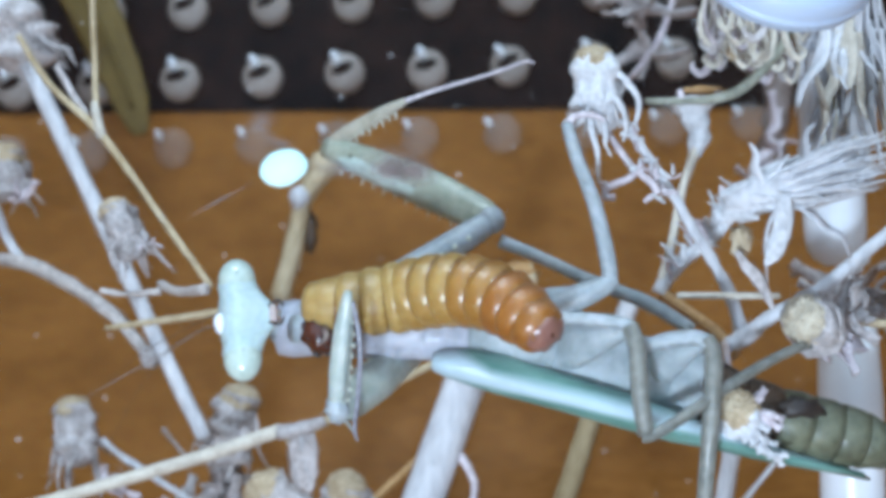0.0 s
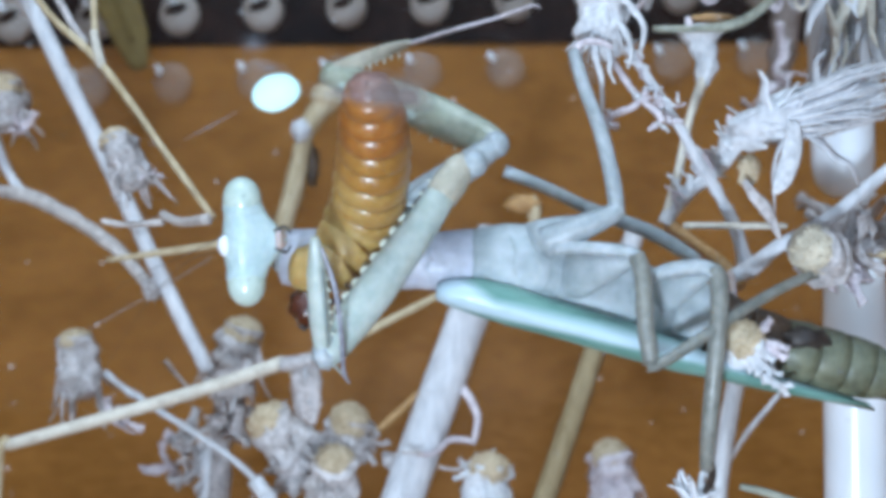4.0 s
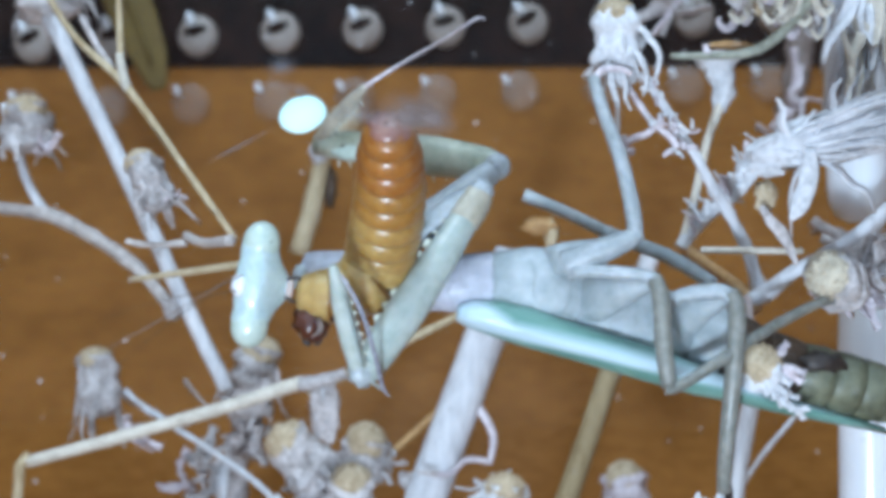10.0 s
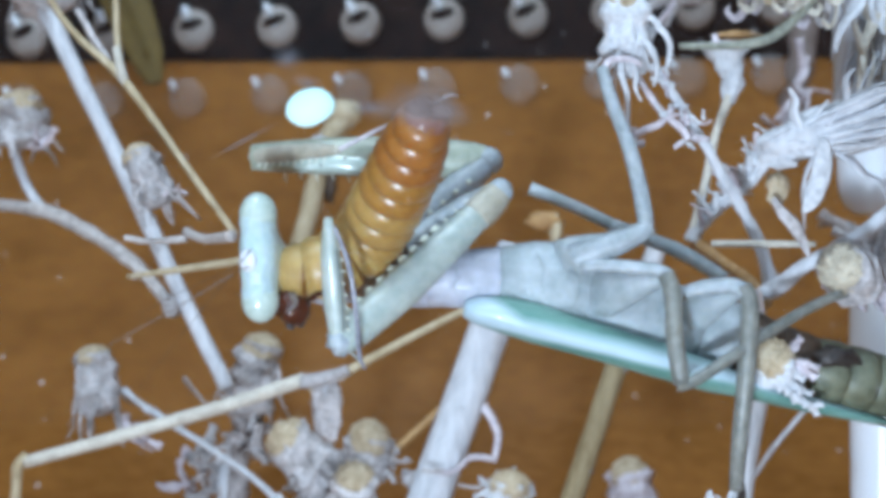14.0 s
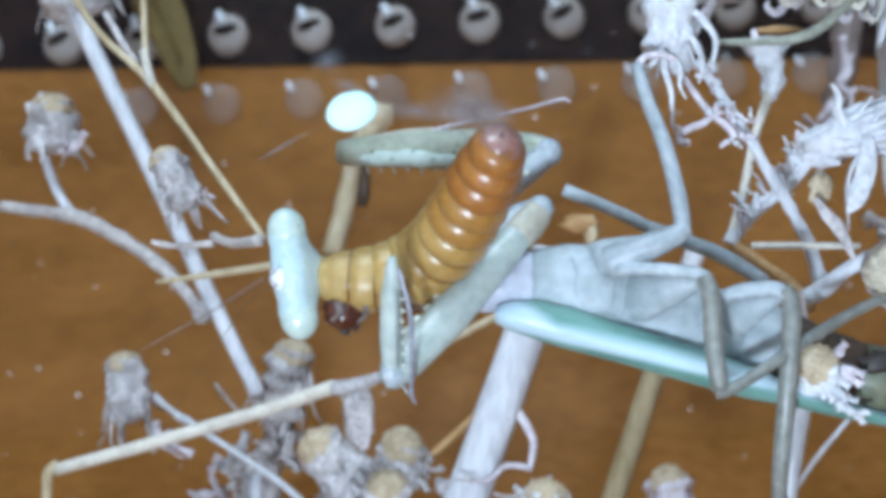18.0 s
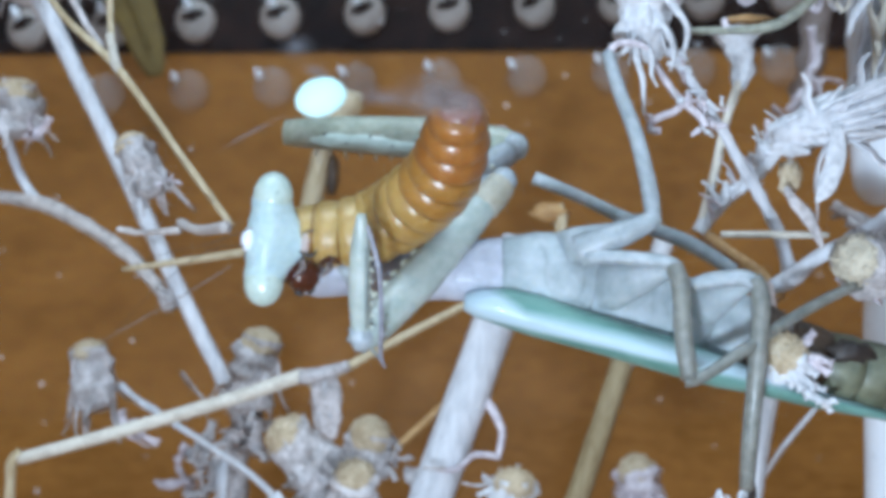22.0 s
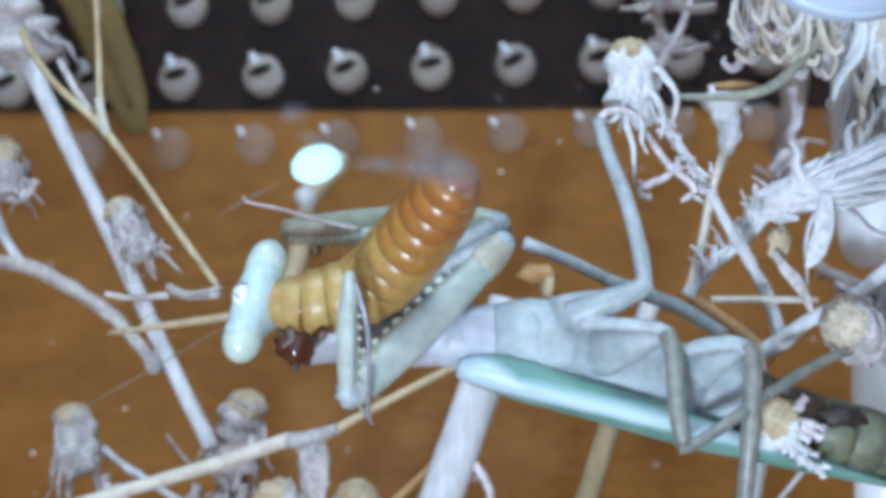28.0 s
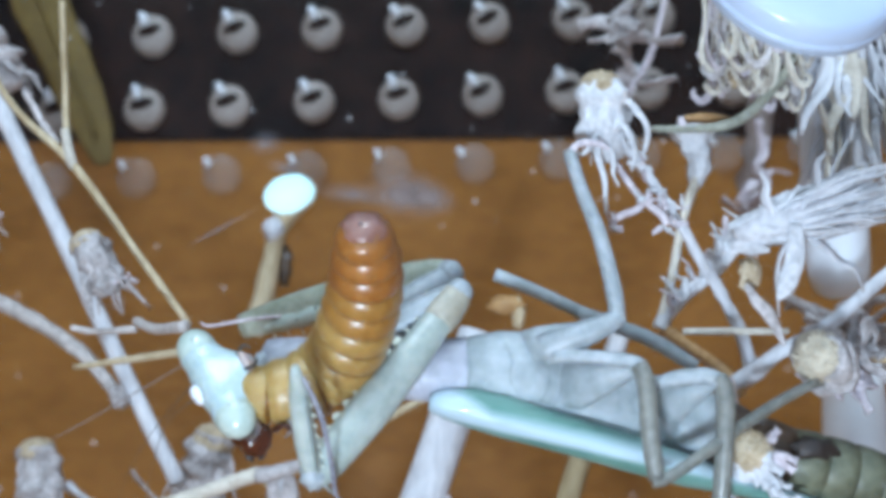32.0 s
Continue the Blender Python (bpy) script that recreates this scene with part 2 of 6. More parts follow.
def clear_material(name, tint, see):
    """Translucent plastic: mostly see-through, with a glossy skin."""
    m = bpy.data.materials.new(name)
    m.use_nodes = True
    n, l = m.node_tree.nodes, m.node_tree.links
    b = n["Principled BSDF"]
    b.inputs["Base Color"].default_value, b.inputs["Roughness"].default_value = (*tint, 1), 0.15
    t, mix = n.new("ShaderNodeBsdfTransparent"), n.new("ShaderNodeMixShader")
    mix.inputs["Fac"].default_value = 1 - see
    l.new(t.outputs[0], mix.inputs[1])
    l.new(b.outputs[0], mix.inputs[2])
    l.new(mix.outputs[0], n["Material Output"].inputs["Surface"])
    return m


def film_material(name, colour, thick, scale):
    """A dried film on glass: mostly see-through, densest in the middle and broken up by noise."""
    m = bpy.data.materials.new(name)
    m.use_nodes = True
    n, l = m.node_tree.nodes, m.node_tree.links
    b = n["Principled BSDF"]
    b.inputs["Base Color"].default_value, b.inputs["Roughness"].default_value = (*colour, 1), 0.7
    tc, fall, grain, rng, mul, top = n.new("ShaderNodeTexCoord"), n.new("ShaderNodeTexGradient"), n.new("ShaderNodeTexNoise"), n.new("ShaderNodeMapRange"), n.new("ShaderNodeMath"), n.new("ShaderNodeMath")
    mp = n.new("ShaderNodeMapping")
    mp.inputs["Scale"].default_value = (1 / S, 1 / S, 1 / S)
    l.new(tc.outputs["Object"], mp.inputs["Vector"])
    fall.gradient_type = "QUADRATIC_SPHERE"
    l.new(mp.outputs["Vector"], fall.inputs["Vector"])
    grain.inputs["Scale"].default_value, grain.inputs["Detail"].default_value = scale, 6
    l.new(mp.outputs["Vector"], grain.inputs["Vector"])
    rng.inputs["From Min"].default_value, rng.inputs["From Max"].default_value = 0.3, 0.7
    rng.inputs["To Min"].default_value, rng.inputs["To Max"].default_value = 0.55, 1.3
    l.new(grain.outputs["Fac"], rng.inputs["Value"])
    top.operation, top.inputs[1].default_value, top.use_clamp = "MULTIPLY", thick, True
    l.new(fall.outputs["Fac"], top.inputs[0])
    mul.operation = "MULTIPLY"
    l.new(rng.outputs["Result"], mul.inputs[0])
    l.new(top.outputs[0], mul.inputs[1])
    t, mix = n.new("ShaderNodeBsdfTransparent"), n.new("ShaderNodeMixShader")
    l.new(mul.outputs[0], mix.inputs["Fac"])
    l.new(t.outputs[0], mix.inputs[1])
    l.new(b.outputs[0], mix.inputs[2])
    l.new(mix.outputs[0], n["Material Output"].inputs["Surface"])
    return m


def pane_material():
    """Clear glass with a faint reflection and scattered dust."""
    m = bpy.data.materials.new("dusty_glass")
    m.use_nodes = True
    n, l = m.node_tree.nodes, m.node_tree.links
    b = n["Principled BSDF"]
    b.inputs["Base Color"].default_value, b.inputs["Roughness"].default_value = (0.75, 0.74, 0.76, 1), 0.8
    tc, cells, near, rare, both = n.new("ShaderNodeTexCoord"), n.new("ShaderNodeTexVoronoi"), n.new("ShaderNodeMapRange"), n.new("ShaderNodeMapRange"), n.new("ShaderNodeMath")
    cells.inputs["Scale"].default_value = 700
    l.new(tc.outputs["Object"], cells.inputs["Vector"])
    near.inputs["From Min"].default_value, near.inputs["From Max"].default_value = 0.16, 0.04
    rare.inputs["From Min"].default_value, rare.inputs["From Max"].default_value = 0.68, 1.0
    rare.inputs["To Max"].default_value = 0.42
    l.new(cells.outputs["Distance"], near.inputs["Value"])
    l.new(cells.outputs["Color"], rare.inputs["Value"])
    both.operation = "MULTIPLY"
    l.new(near.outputs["Result"], both.inputs[0])
    l.new(rare.outputs["Result"], both.inputs[1])
    t, g, shine, mix = n.new("ShaderNodeBsdfTransparent"), n.new("ShaderNodeBsdfGlossy"), n.new("ShaderNodeMixShader"), n.new("ShaderNodeMixShader")
    g.inputs["Roughness"].default_value = 0.02
    shine.inputs["Fac"].default_value = 0.0028
    l.new(t.outputs[0], shine.inputs[1])
    l.new(g.outputs[0], shine.inputs[2])
    l.new(both.outputs[0], mix.inputs["Fac"])
    l.new(shine.outputs[0], mix.inputs[1])
    l.new(b.outputs[0], mix.inputs[2])
    l.new(mix.outputs[0], n["Material Output"].inputs["Surface"])
    return m


M_SMEAR = film_material("pinkish_film", (0.16, 0.118, 0.108), 1.5, 1.6)
M_FILM = film_material("grey_film", (0.17, 0.165, 0.185), 0.6, 1.2)
M_PANE = pane_material()
M_CLEAR = clear_material("clear_stud_plastic", (0.58, 0.52, 0.49), 0.76)


# ---- shape helpers, all in millimetres ----


def V(p):
    return Vector(p)


def smooth(points, radii, steps=4):
    """A rounder line through the points, with its radii."""
    P = [V(p) for p in points]
    if len(P) == 2:
        steps = max(steps, 4)
    out, rad = [], []
    for i in range(len(P) - 1):
        a, b = P[max(i - 1, 0)], P[i]
        c, d = P[i + 1], P[min(i + 2, len(P) - 1)]
        for k in range(steps):
            u = k / steps
            out.append(0.5 * ((2 * b) + (c - a) * u + (2 * a - 5 * b + 4 * c - d) * u * u + (3 * b - a - 3 * c + d) * u ** 3))
            rad.append(radii[i] * (1 - u) + radii[i + 1] * u)
    return out + [P[-1]], rad + [radii[-1]]


def sweep(bm, points, radii, sides=9, flat=1.0, hint=(0, 1, 0), steps=4, wobble=0.0, seed=0.0):
    """A tube along the points; flat < 1 presses it along hint. wobble: unevenness as a share of the radius."""
    if not isinstance(radii, (list, tuple)):
        radii = [radii] * len(points)
    P, R = smooth(points, radii, steps)
    rings = []
    for i, p in enumerate(P):
        tan = (P[min(i + 1, len(P) - 1)] - P[max(i - 1, 0)]).normalized()
        side = tan.cross(V(hint))
        if side.length < 1e-3:
            side = tan.cross(V((1, 0, 0.3)))
        side.normalize()
        up = side.cross(tan).normalized()
        ring = []
        for k in range(sides):
            a = 2 * math.pi * k / sides
            r = R[i]
            if wobble:
                r *= 1 + wobble * noise.noise((p * 0.9) + Vector((math.cos(a) * 1.3, math.sin(a) * 1.3, seed)))
            ring.append(bm.verts.new((p + side * (math.cos(a) * r) + up * (math.sin(a) * r * flat)) * S))
        rings.append(ring)
    for a, b in zip(rings, rings[1:]):
        for k in range(sides):
            bm.faces.new((a[k], a[(k + 1) % sides], b[(k + 1) % sides], b[k]))
    bm.faces.new(list(reversed(rings[0])))
    bm.faces.new(rings[-1])
    return bm


def ball(bm, c, size, u=18, v=12, rough=0.0, freq=2.0, m=None):
    """An uneven ellipsoid."""
    got = bmesh.ops.create_uvsphere(bm, u_segments=u, v_segments=v, radius=1.0)["verts"]
    for w in got:
        p = w.co.copy()
        k = 1 + rough * noise.noise(p * freq + V(c) * 0.7)
        p = Vector((p.x * size[0] * k, p.y * size[1] * k, p.z * size[2] * k))
        if m is not None:
            p = m @ p
        w.co = (p + V(c)) * S
    return bm


def part(name, bm, mat, parent=None, label="", soft=True):
    me = bpy.data.meshes.new(name)
    bmesh.ops.recalc_face_normals(bm, faces=bm.faces)
    bm.to_mesh(me)
    bm.free()
    me.materials.append(mat)
    if soft:
        me.polygons.foreach_set("use_smooth", [True] * len(me.polygons))
    ob = new(name, me)
    if parent is not None:
        ob.parent = parent
    return tagged(ob, label)


def tube(name, points, radii, mat, parent=None, label="", **kw):
    return part(name, sweep(bmesh.new(), points, radii, **kw), mat, parent, label)


def thing(name, label, category, group=""):
    ob = new(name)
    ob.empty_display_size = 0.002
    return tagged(ob, label, category, group)


def box(bm, lo, hi):
    x0, y0, z0 = (k * S for k in lo)
    x1, y1, z1 = (k * S for k in hi)
    v = [bm.verts.new(p) for p in ((x0, y0, z0), (x1, y0, z0), (x1, y1, z0), (x0, y1, z0), (x0, y0, z1), (x1, y0, z1), (x1, y1, z1), (x0, y1, z1))]
    for f in ((0, 3, 2, 1), (4, 5, 6, 7), (0, 1, 5, 4), (1, 2, 6, 5), (2, 3, 7, 6), (3, 0, 4, 7)):
        bm.faces.new([v[k] for k in f])
    return bm


rnd = random.Random(7)

# ---- the place: a brown panelled case ----
tagged(part("wall_back", box(bmesh.new(), (-260, 103, -120), (260, 109, 29.2)), M_WOOD, soft=False), "glossy varnished brown panel behind the plants", "wall", kind="structure")
tagged(part("wall_back_top", box(bmesh.new(), (-260, 102.6, 29.2), (260, 109, 330)), M_BLACK, soft=False), "black plastic strip with rows of studs", "wall", kind="structure")
tagged(part("floor", box(bmesh.new(), (-260, -300, -52), (260, 109, -46)), M_WOOD, soft=False), "brown varnished board under the plants", "floor", kind="structure")
tagged(part("wall_left", box(bmesh.new(), (-266, -300, -126), (-260, 109, 330)), M_WOOD, soft=False), "brown varnished side panel", "wall", kind="structure")
tagged(part("wall_right", box(bmesh.new(), (260, -300, -126), (266, 109, 330)), M_WOOD, soft=False), "brown varnished side panel", "wall", kind="structure")


def stud_mesh():
    """A rounded stud with a sunk slot."""
    bm = bmesh.new()
    prof = [(2.95, 0), (2.92, -0.5), (2.7, -0.95), (2.2, -1.25), (1.4, -1.45), (0.8, -1.5)]
    n = 24
    rings = []
    for r, y in prof:
        rings.append([bm.verts.new((math.cos(2 * math.pi * k / n) * r * S, y * S, math.sin(2 * math.pi * k / n) * r * 1.06 * S)) for k in range(n)])
    for a, b in zip(rings, rings[1:]):
        for k in range(n):
            bm.faces.new((a[k], a[(k + 1) % n], b[(k + 1) % n], b[k]))
    bm.faces.new(rings[-1])
    return bm


def slot_mesh():
    return sweep(bmesh.new(), [(-1.6, 0, -0.6), (-0.2, 0, 0), (1.45, 0, 0.65)], [0.35, 0.86, 0.4], sides=10, flat=0.5)


stud = thing("stud", "round grey plastic stud with a dark slot, on the black strip", "stud", "studs on the panel")
part("dome", stud_mesh(), M_STUD, stud)
# The stud's glint is modelled as a white blob at its upper edge.
part("tab", ball(bmesh.new(), (-1.25, -1.25, 2.25), (0.66, 0.6, 1.2), 14, 10, m=Matrix.Rotation(radians(-24), 3, "Y")), M_PLASTIC, stud, "small white blob standing in for the stud's glint")
slot = part("slot", slot_mesh(), M_BLACK, stud, "dark slot")
slot.location = (-0.0002, -0.00150, 0.0006)
clear = thing("clear_stud", "translucent plastic stud on the brown panel", "stud", "studs on the panel")
part("dome", stud_mesh(), M_CLEAR, clear)
# Same modelled glint, smaller, on the clear stud.
part("tab", ball(bmesh.new(), (-1.9, -1.2, 1.9), (0.5, 0.45, 0.9), 14, 10, m=Matrix.Rotation(radians(-24), 3, "Y")), M_PLASTIC, clear, "small white blob standing in for the stud's glint")
LEAN, PITCH = radians(2.1), 12.1
for row in range(-1, 4):
    for col in range(-4, 9):
        x = -37.2 + (col * math.cos(LEAN) * PITCH) + row * 1.15
        z = 33.6 + col * math.sin(LEAN) * PITCH + row * (10.6 if row > 0 else 9.9)
        kind, front = (clear, 103) if row < 0 else (stud, 102.6)
        copy_thing(kind, pose(x * S, front * S, z * S, 0, rnd.uniform(-8, 8), 0))
for first in (stud, clear):
    for o in list(first.children) + [first]:
        bpy.data.objects.remove(o)


# ---- dried plants ----
def bract(parent, name, start, way, length, width, mat, curl=0.3, seed=0, label="", flat=0.22, tip=0.3):
    """One drooping papery strip."""
    r = random.Random(seed)
    way = V(way).normalized()
    side = Vector((r.uniform(-1, 1), r.uniform(-0.6, 0.6), r.uniform(-1, 1)))
    side = (side - way * side.dot(way)).normalized()
    pts = [V(start)]
    for k in range(1, 5):
        u = k / 4
        pts.append(V(start) + way * (length * u) + side * (curl * length * u * u * (1 if r.random() < 0.7 else 1.6)) + Vector((r.uniform(-1, 1), r.uniform(-1, 1), r.uniform(-1, 1))) * 0.05 * length)
    return tube(name, pts, [width * 0.6, width, width * 0.85, width * 0.6, width * tip], mat, parent, label, sides=7, flat=flat, hint=tuple(side), steps=3, wobble=0.5, seed=seed)


def flower(parent, c, way, r, n, length, mat=None, cap=None, spread=0.45, seed=1, stretch=0.8):
    """A dried flower head: a grainy cap and the strips that hang from it along way."""
    mat, cap = mat or M_GREY, cap or M_CAP
    rr = random.Random(seed)
    way = V(way).normalized()
    rot = way.to_track_quat("Z", "Y").to_matrix()
    bm = bmesh.new()
    ball(bm, c, (r, r, r * stretch), 20, 14, 0.12, 3.0, rot)
    for k in range(70):
        a, h = rr.uniform(0, 6.28), rr.uniform(-1, 0.3)
        q = math.sqrt(max(0, 1 - h * h))
        p = rot @ Vector((math.cos(a) * q * r, math.sin(a) * q * r, h * r * stretch))
        ball(bm, tuple(V(c) + p), (r * 0.09, r * 0.09, r * 0.09), 6, 4)
    part("seed_cap", bm, cap, parent, "grainy yellowish cap")
    tube("calyx", [tuple(V(c) - way * (r * 0.28)), tuple(V(c) + way * (r * 0.35)), tuple(V(c) + way * min(length * 0.5, r * 1.7)), tuple(V(c) + way * min(length * 0.78, r * 2.9)), tuple(V(c) + way * min(length * 0.9, r * 3.5))], [r * 0.97, r * 1.1, r * (1.0 + 0.35 * spread), r * (0.95 + 0.5 * spread), r * 0.55], mat, parent, "crumpled papery skirt", sides=19, wobble=0.55, seed=seed, steps=6)
    n = int(n * 1.5)
    for k in range(n):
        a = 6.283 * (k + rr.uniform(-0.3, 0.3)) / n
        off = rot @ Vector((math.cos(a), math.sin(a), 0))
        s = V(c) + off * (r * 0.85) + way * (r * rr.uniform(0.1, 0.8))
        bract(parent, "bract", s, way + off * spread * rr.uniform(0.1, 0.7), length * rr.uniform(0.6, 1.1), r * rr.uniform(0.16, 0.34), mat, rr.uniform(-0.3, 0.4), seed * 31 + k, flat=0.14)


def florets(parent, start, end, n, size, mat, seed):
    """Small crumpled bits along a stalk."""
    rr = random.Random(seed)
    for k in range(n):
        p = V(start).lerp(V(end), rr.random())
        w = Vector((rr.uniform(-1, 1), rr.uniform(-1, 0.6), rr.uniform(-1, 1)))
        bract(parent, "floret", p, w, size * rr.uniform(0.7, 1.5), size * rr.uniform(0.2, 0.34), mat, rr.uniform(-0.9, 0.9), seed * 17 + k, flat=0.35, tip=0.8)


# the bleached stalk with its side shoots
stalk = thing("dried_stalk", "thick bleached grey-white dried stalk leaning across the case", "dried stem")
tube("stem", [(-41.14, 36.6, 32.69), (-35.1, 33, 21.11), (-29.05, 31.8, 9.22), (-24.15, 31.8, -1.44), (-19.54, 31.8, -10.96)], [0.82, 0.77, 0.74, 0.72, 0.7], M_STEM, stalk, wobble=0.18)
tube("node", [(-24.78, 31.32, -2.91), (-24.09, 31.32, -4.49)], [0.72, 0.74], M_GREY, stalk, "darker grey joint", wobble=0.3)
tube("branch", [(-43.73, 36.6, 5.75), (-40.18, 35.4, 5.28), (-35.94, 34.2, 4.61), (-31.96, 33.6, 2.67), (-27.78, 33, -0.2), (-23.9, 31.8, -4.41)], [0.58, 0.58, 0.7, 0.65, 0.65, 0.53], M_BRANCH, stalk, "grey-brown side branch", wobble=0.3)
tube("shoot", [(-40.8, 35.4, 14.91), (-39.41, 35.4, 10.3), (-38.03, 34.8, 6.93), (-36.2, 34.2, 4.61)], [0.36, 0.41, 0.43, 0.48], M_STEM, stalk, wobble=0.25)
flower(stalk, (-36.86, 34.2, 26.98), (0.25, 0.2, -1), 1.92, 12, 5.4, M_GREY, M_GREY, 0.8, 3)
flower(stalk, (-38.33, 34.2, 13.99), (0.15, 0, -1), 1.86, 9, 4.08, M_GREY, None, 0.4, 4)
florets(stalk, (-36.8, 33, 10.83), (-35.55, 33, 9.83), 6, 1.44, M_PINK, 5)

thin = thing("thin_straw_stem", "thin forked straw-yellow stem", "dried stem")
tube("stem", [(-31.73, 19.4, 21.96), (-29.32, 19.4, 18.1), (-24.84, 18.22, 13.89), (-20.81, 17.63, 8.43), (-16.19, 17.04, 2.09)], [0.26, 0.28, 0.33, 0.29, 0.26], M_STRAW, thin, wobble=0.15)
tube("branch", [(-26.03, 19.4, 26.34), (-25.77, 19.4, 20.2), (-25.43, 18.81, 16.16), (-24.84, 18.22, 13.81)], [0.24, 0.25, 0.29, 0.35], M_STRAW, thin, wobble=0.15)
tube("joint", [(-25.58, 18.69, 16.48), (-25.01, 18.22, 14.32), (-24.71, 18.22, 13.63)], [0.31, 0.42, 0.33], M_CREAM, thin, "pale swollen joint")
tube("branch", [(-28.75, 19.4, 19.55), (-27.35, 19.4, 17.14), (-26.12, 18.93, 15.52)], [0.24, 0.31, 0.24], M_GREY, thin, wobble=0.25)

bud_l = thing("drooping_flower", "drooping dried flower with yellow cap and grey strips", "dried flower", "dried flower heads")
flower(bud_l, (-22.72, 14, 7.81), (0.5, 0, -1), 1.15, 9, 5.0, M_GREY, None, 0.22, 6, 0.75)
florets(bud_l, (-20.41, 14, 5.41), (-19.04, 13, 4.86), 4, 1.0, M_PINK, 8)
tube("stalk", [(-19.04, 13, 2.29), (-17.33, 11, 1.72), (-14.8, 8, 1.89)], [0.35, 0.34, 0.42], M_BRANCH, bud_l, wobble=0.3)
tube("stalk", [(-23.72, 14, 1.9), (-22.06, 14, 1.61), (-19.04, 13, 1.76)], [0.25, 0.22, 0.26], M_BRANCH, bud_l, wobble=0.4)

tube_st = thing("straw_spike", "short straw spike behind the mantis head", "dried stem")
tube("stem", [(-26.42, 25, -1.07), (-21.73, 23.75, -0.5), (-16.25, 22.5, 0.23)], [0.2, 0.3, 0.33], M_STRAW, tube_st, wobble=0.12)
tube("stem", [(-29.09, 28.75, -6.94), (-23.51, 27.5, -4), (-17.6, 23.75, -0.87)], [0.04, 0.06, 0.06], M_HAZE, tube_st)

bud_ll = thing("drooping_flower", "hanging dried flower with grey papery strips", "dried flower", "dried flower heads")
flower(bud_ll, (-32.81, 37.35, -8.55), (0.08, 0, -1), 1.55, 11, 6.42, M_GREY, None, 0.32, 9, 0.7)
tube("stalk", [(-30.49, 38.42, -11.53), (-28.64, 38.42, -13.11), (-25.77, 37.35, -14.66), (-22.21, 35.21, -16.32), (-17.76, 33.07, -18.76), (-13.97, 30.93, -21.59)], [0.27, 0.36, 0.32, 0.3, 0.28, 0.28], M_STEM, bud_ll, wobble=0.4)
florets(bud_ll, (-29.11, 35.21, -14.27), (-28.09, 35.21, -16.83), 6, 1.93, M_PINK, 11)

straw = thing("bent_straw_stem", "straw-coloured bent stem running to the mantis", "dried stem")
tube("stem", [(-12.31, 27, -9.66), (-18.4, 28.2, -11.74), (-27.34, 29.4, -14.39), (-36.72, 30.6, -17.01)], [0.6, 0.6, 0.58, 0.53], M_CREAM, straw, wobble=0.1)
tube("bend", [(-36.57, 30.6, -16.42), (-37.36, 30.6, -17.35), (-37.77, 31.2, -19.67), (-38.48, 31.8, -25.73), (-40.86, 31.8, -45.91)], [0.43, 0.5, 0.46, 0.41, 0.41], M_STRAW, straw, wobble=0.12)
tube("stem", [(-11.93, 28.2, -10.88), (-8.82, 28.2, -9.15), (-4.07, 29.4, -6.64), (0.78, 30.6, -4.27), (5.75, 31.8, -1.93)], [0.41, 0.38, 0.34, 0.32, 0.31], M_STRAW, straw, "yellow straw end", wobble=0.12)
tube("leaf", [(-10.92, 28.2, -9.15), (-10.59, 27.72, -10.83), (-10.42, 27.96, -12.95), (-10.16, 28.2, -15.04)], [0.54, 1.2, 1.14, 0.3], M_GREY, straw, "withered grey leaf", flat=0.3, wobble=0.5, sides=12)
tube("joint", [(-12.6, 27, -9.8), (-11.08, 27, -9.71), (-8.77, 27.72, -9.01)], [0.6, 0.6, 0.46], M_GREY, straw, "grey joint", wobble=0.4)
bract(straw, "bract", (-10.01, 28.2, -9.53), (-0.35, 0, -1), 3.84, 0.84, M_WHITE, 0.2, 22)
bract(straw, "bract", (-11.69, 28.2, -11.93), (0.1, 0, -1), 3.36, 0.66, M_GREY, 0.2, 23)

under = thing("hanging_flower", "grey dried flower hanging below the mantis head", "dried flower", "dried flower heads")
flower(under, (-17.32, 36.72, -7.83), (-0.3, 0, -1), 1.8, 12, 6.92, M_GREY, M_CAP, 0.35, 12, 0.8)
tube("stalk", [(-18.05, 38.05, -10.44), (-19.06, 39.38, -14.82), (-20.09, 40.71, -19.28), (-21.14, 42.04, -28.2)], [1.33, 1.2, 1, 1.06], M_GREY, under, wobble=0.9)
florets(under, (-20.42, 38.05, -13.07), (-18.05, 38.05, -18.32), 14, 2.26, M_GREY, 131)
tube("stalk", [(-20.83, 43.37, -19.18), (-21.38, 43.37, -22.48), (-21.65, 43.37, -29.62), (-21.93, 43.37, -46.66)], [1.2, 1.4, 1.46, 1.46], M_STEM, under, wobble=0.2)
florets(under, (-24.95, 43.37, -18.08), (-21.38, 43.37, -22.48), 16, 2.66, M_GREY, 13)
florets(under, (-26.6, 43.37, -19.18), (-24.95, 43.37, -21.93), 7, 2.13, M_PINK, 14)

cluster = thing("flower_cluster", "cluster of dried flower heads with yellow caps", "dried flower")
flower(cluster, (-14.68, 35.16, -15.91), (0.75, 0, -0.8), 2.04, 10, 6.26, M_GREY, None, 0.4, 15, 0.9)
flower(cluster, (-7.48, 33.8, -15.71), (-0.3, 0.1, -1), 1.84, 8, 3.54, M_GREY, None, 0.5, 16, 0.95)
flower(cluster, (-8.57, 31.08, -18.76), (-0.1, 0.1, -1), 1.77, 10, 4.9, M_GREY, None, 0.5, 17, 0.9)
tube("stalk", [(-13.67, 36.52, -17.29), (-11.21, 37.88, -21.43), (-9.76, 39.24, -27.53)], [0.41, 0.46, 0.54], M_WHITE, cluster, wobble=0.3)
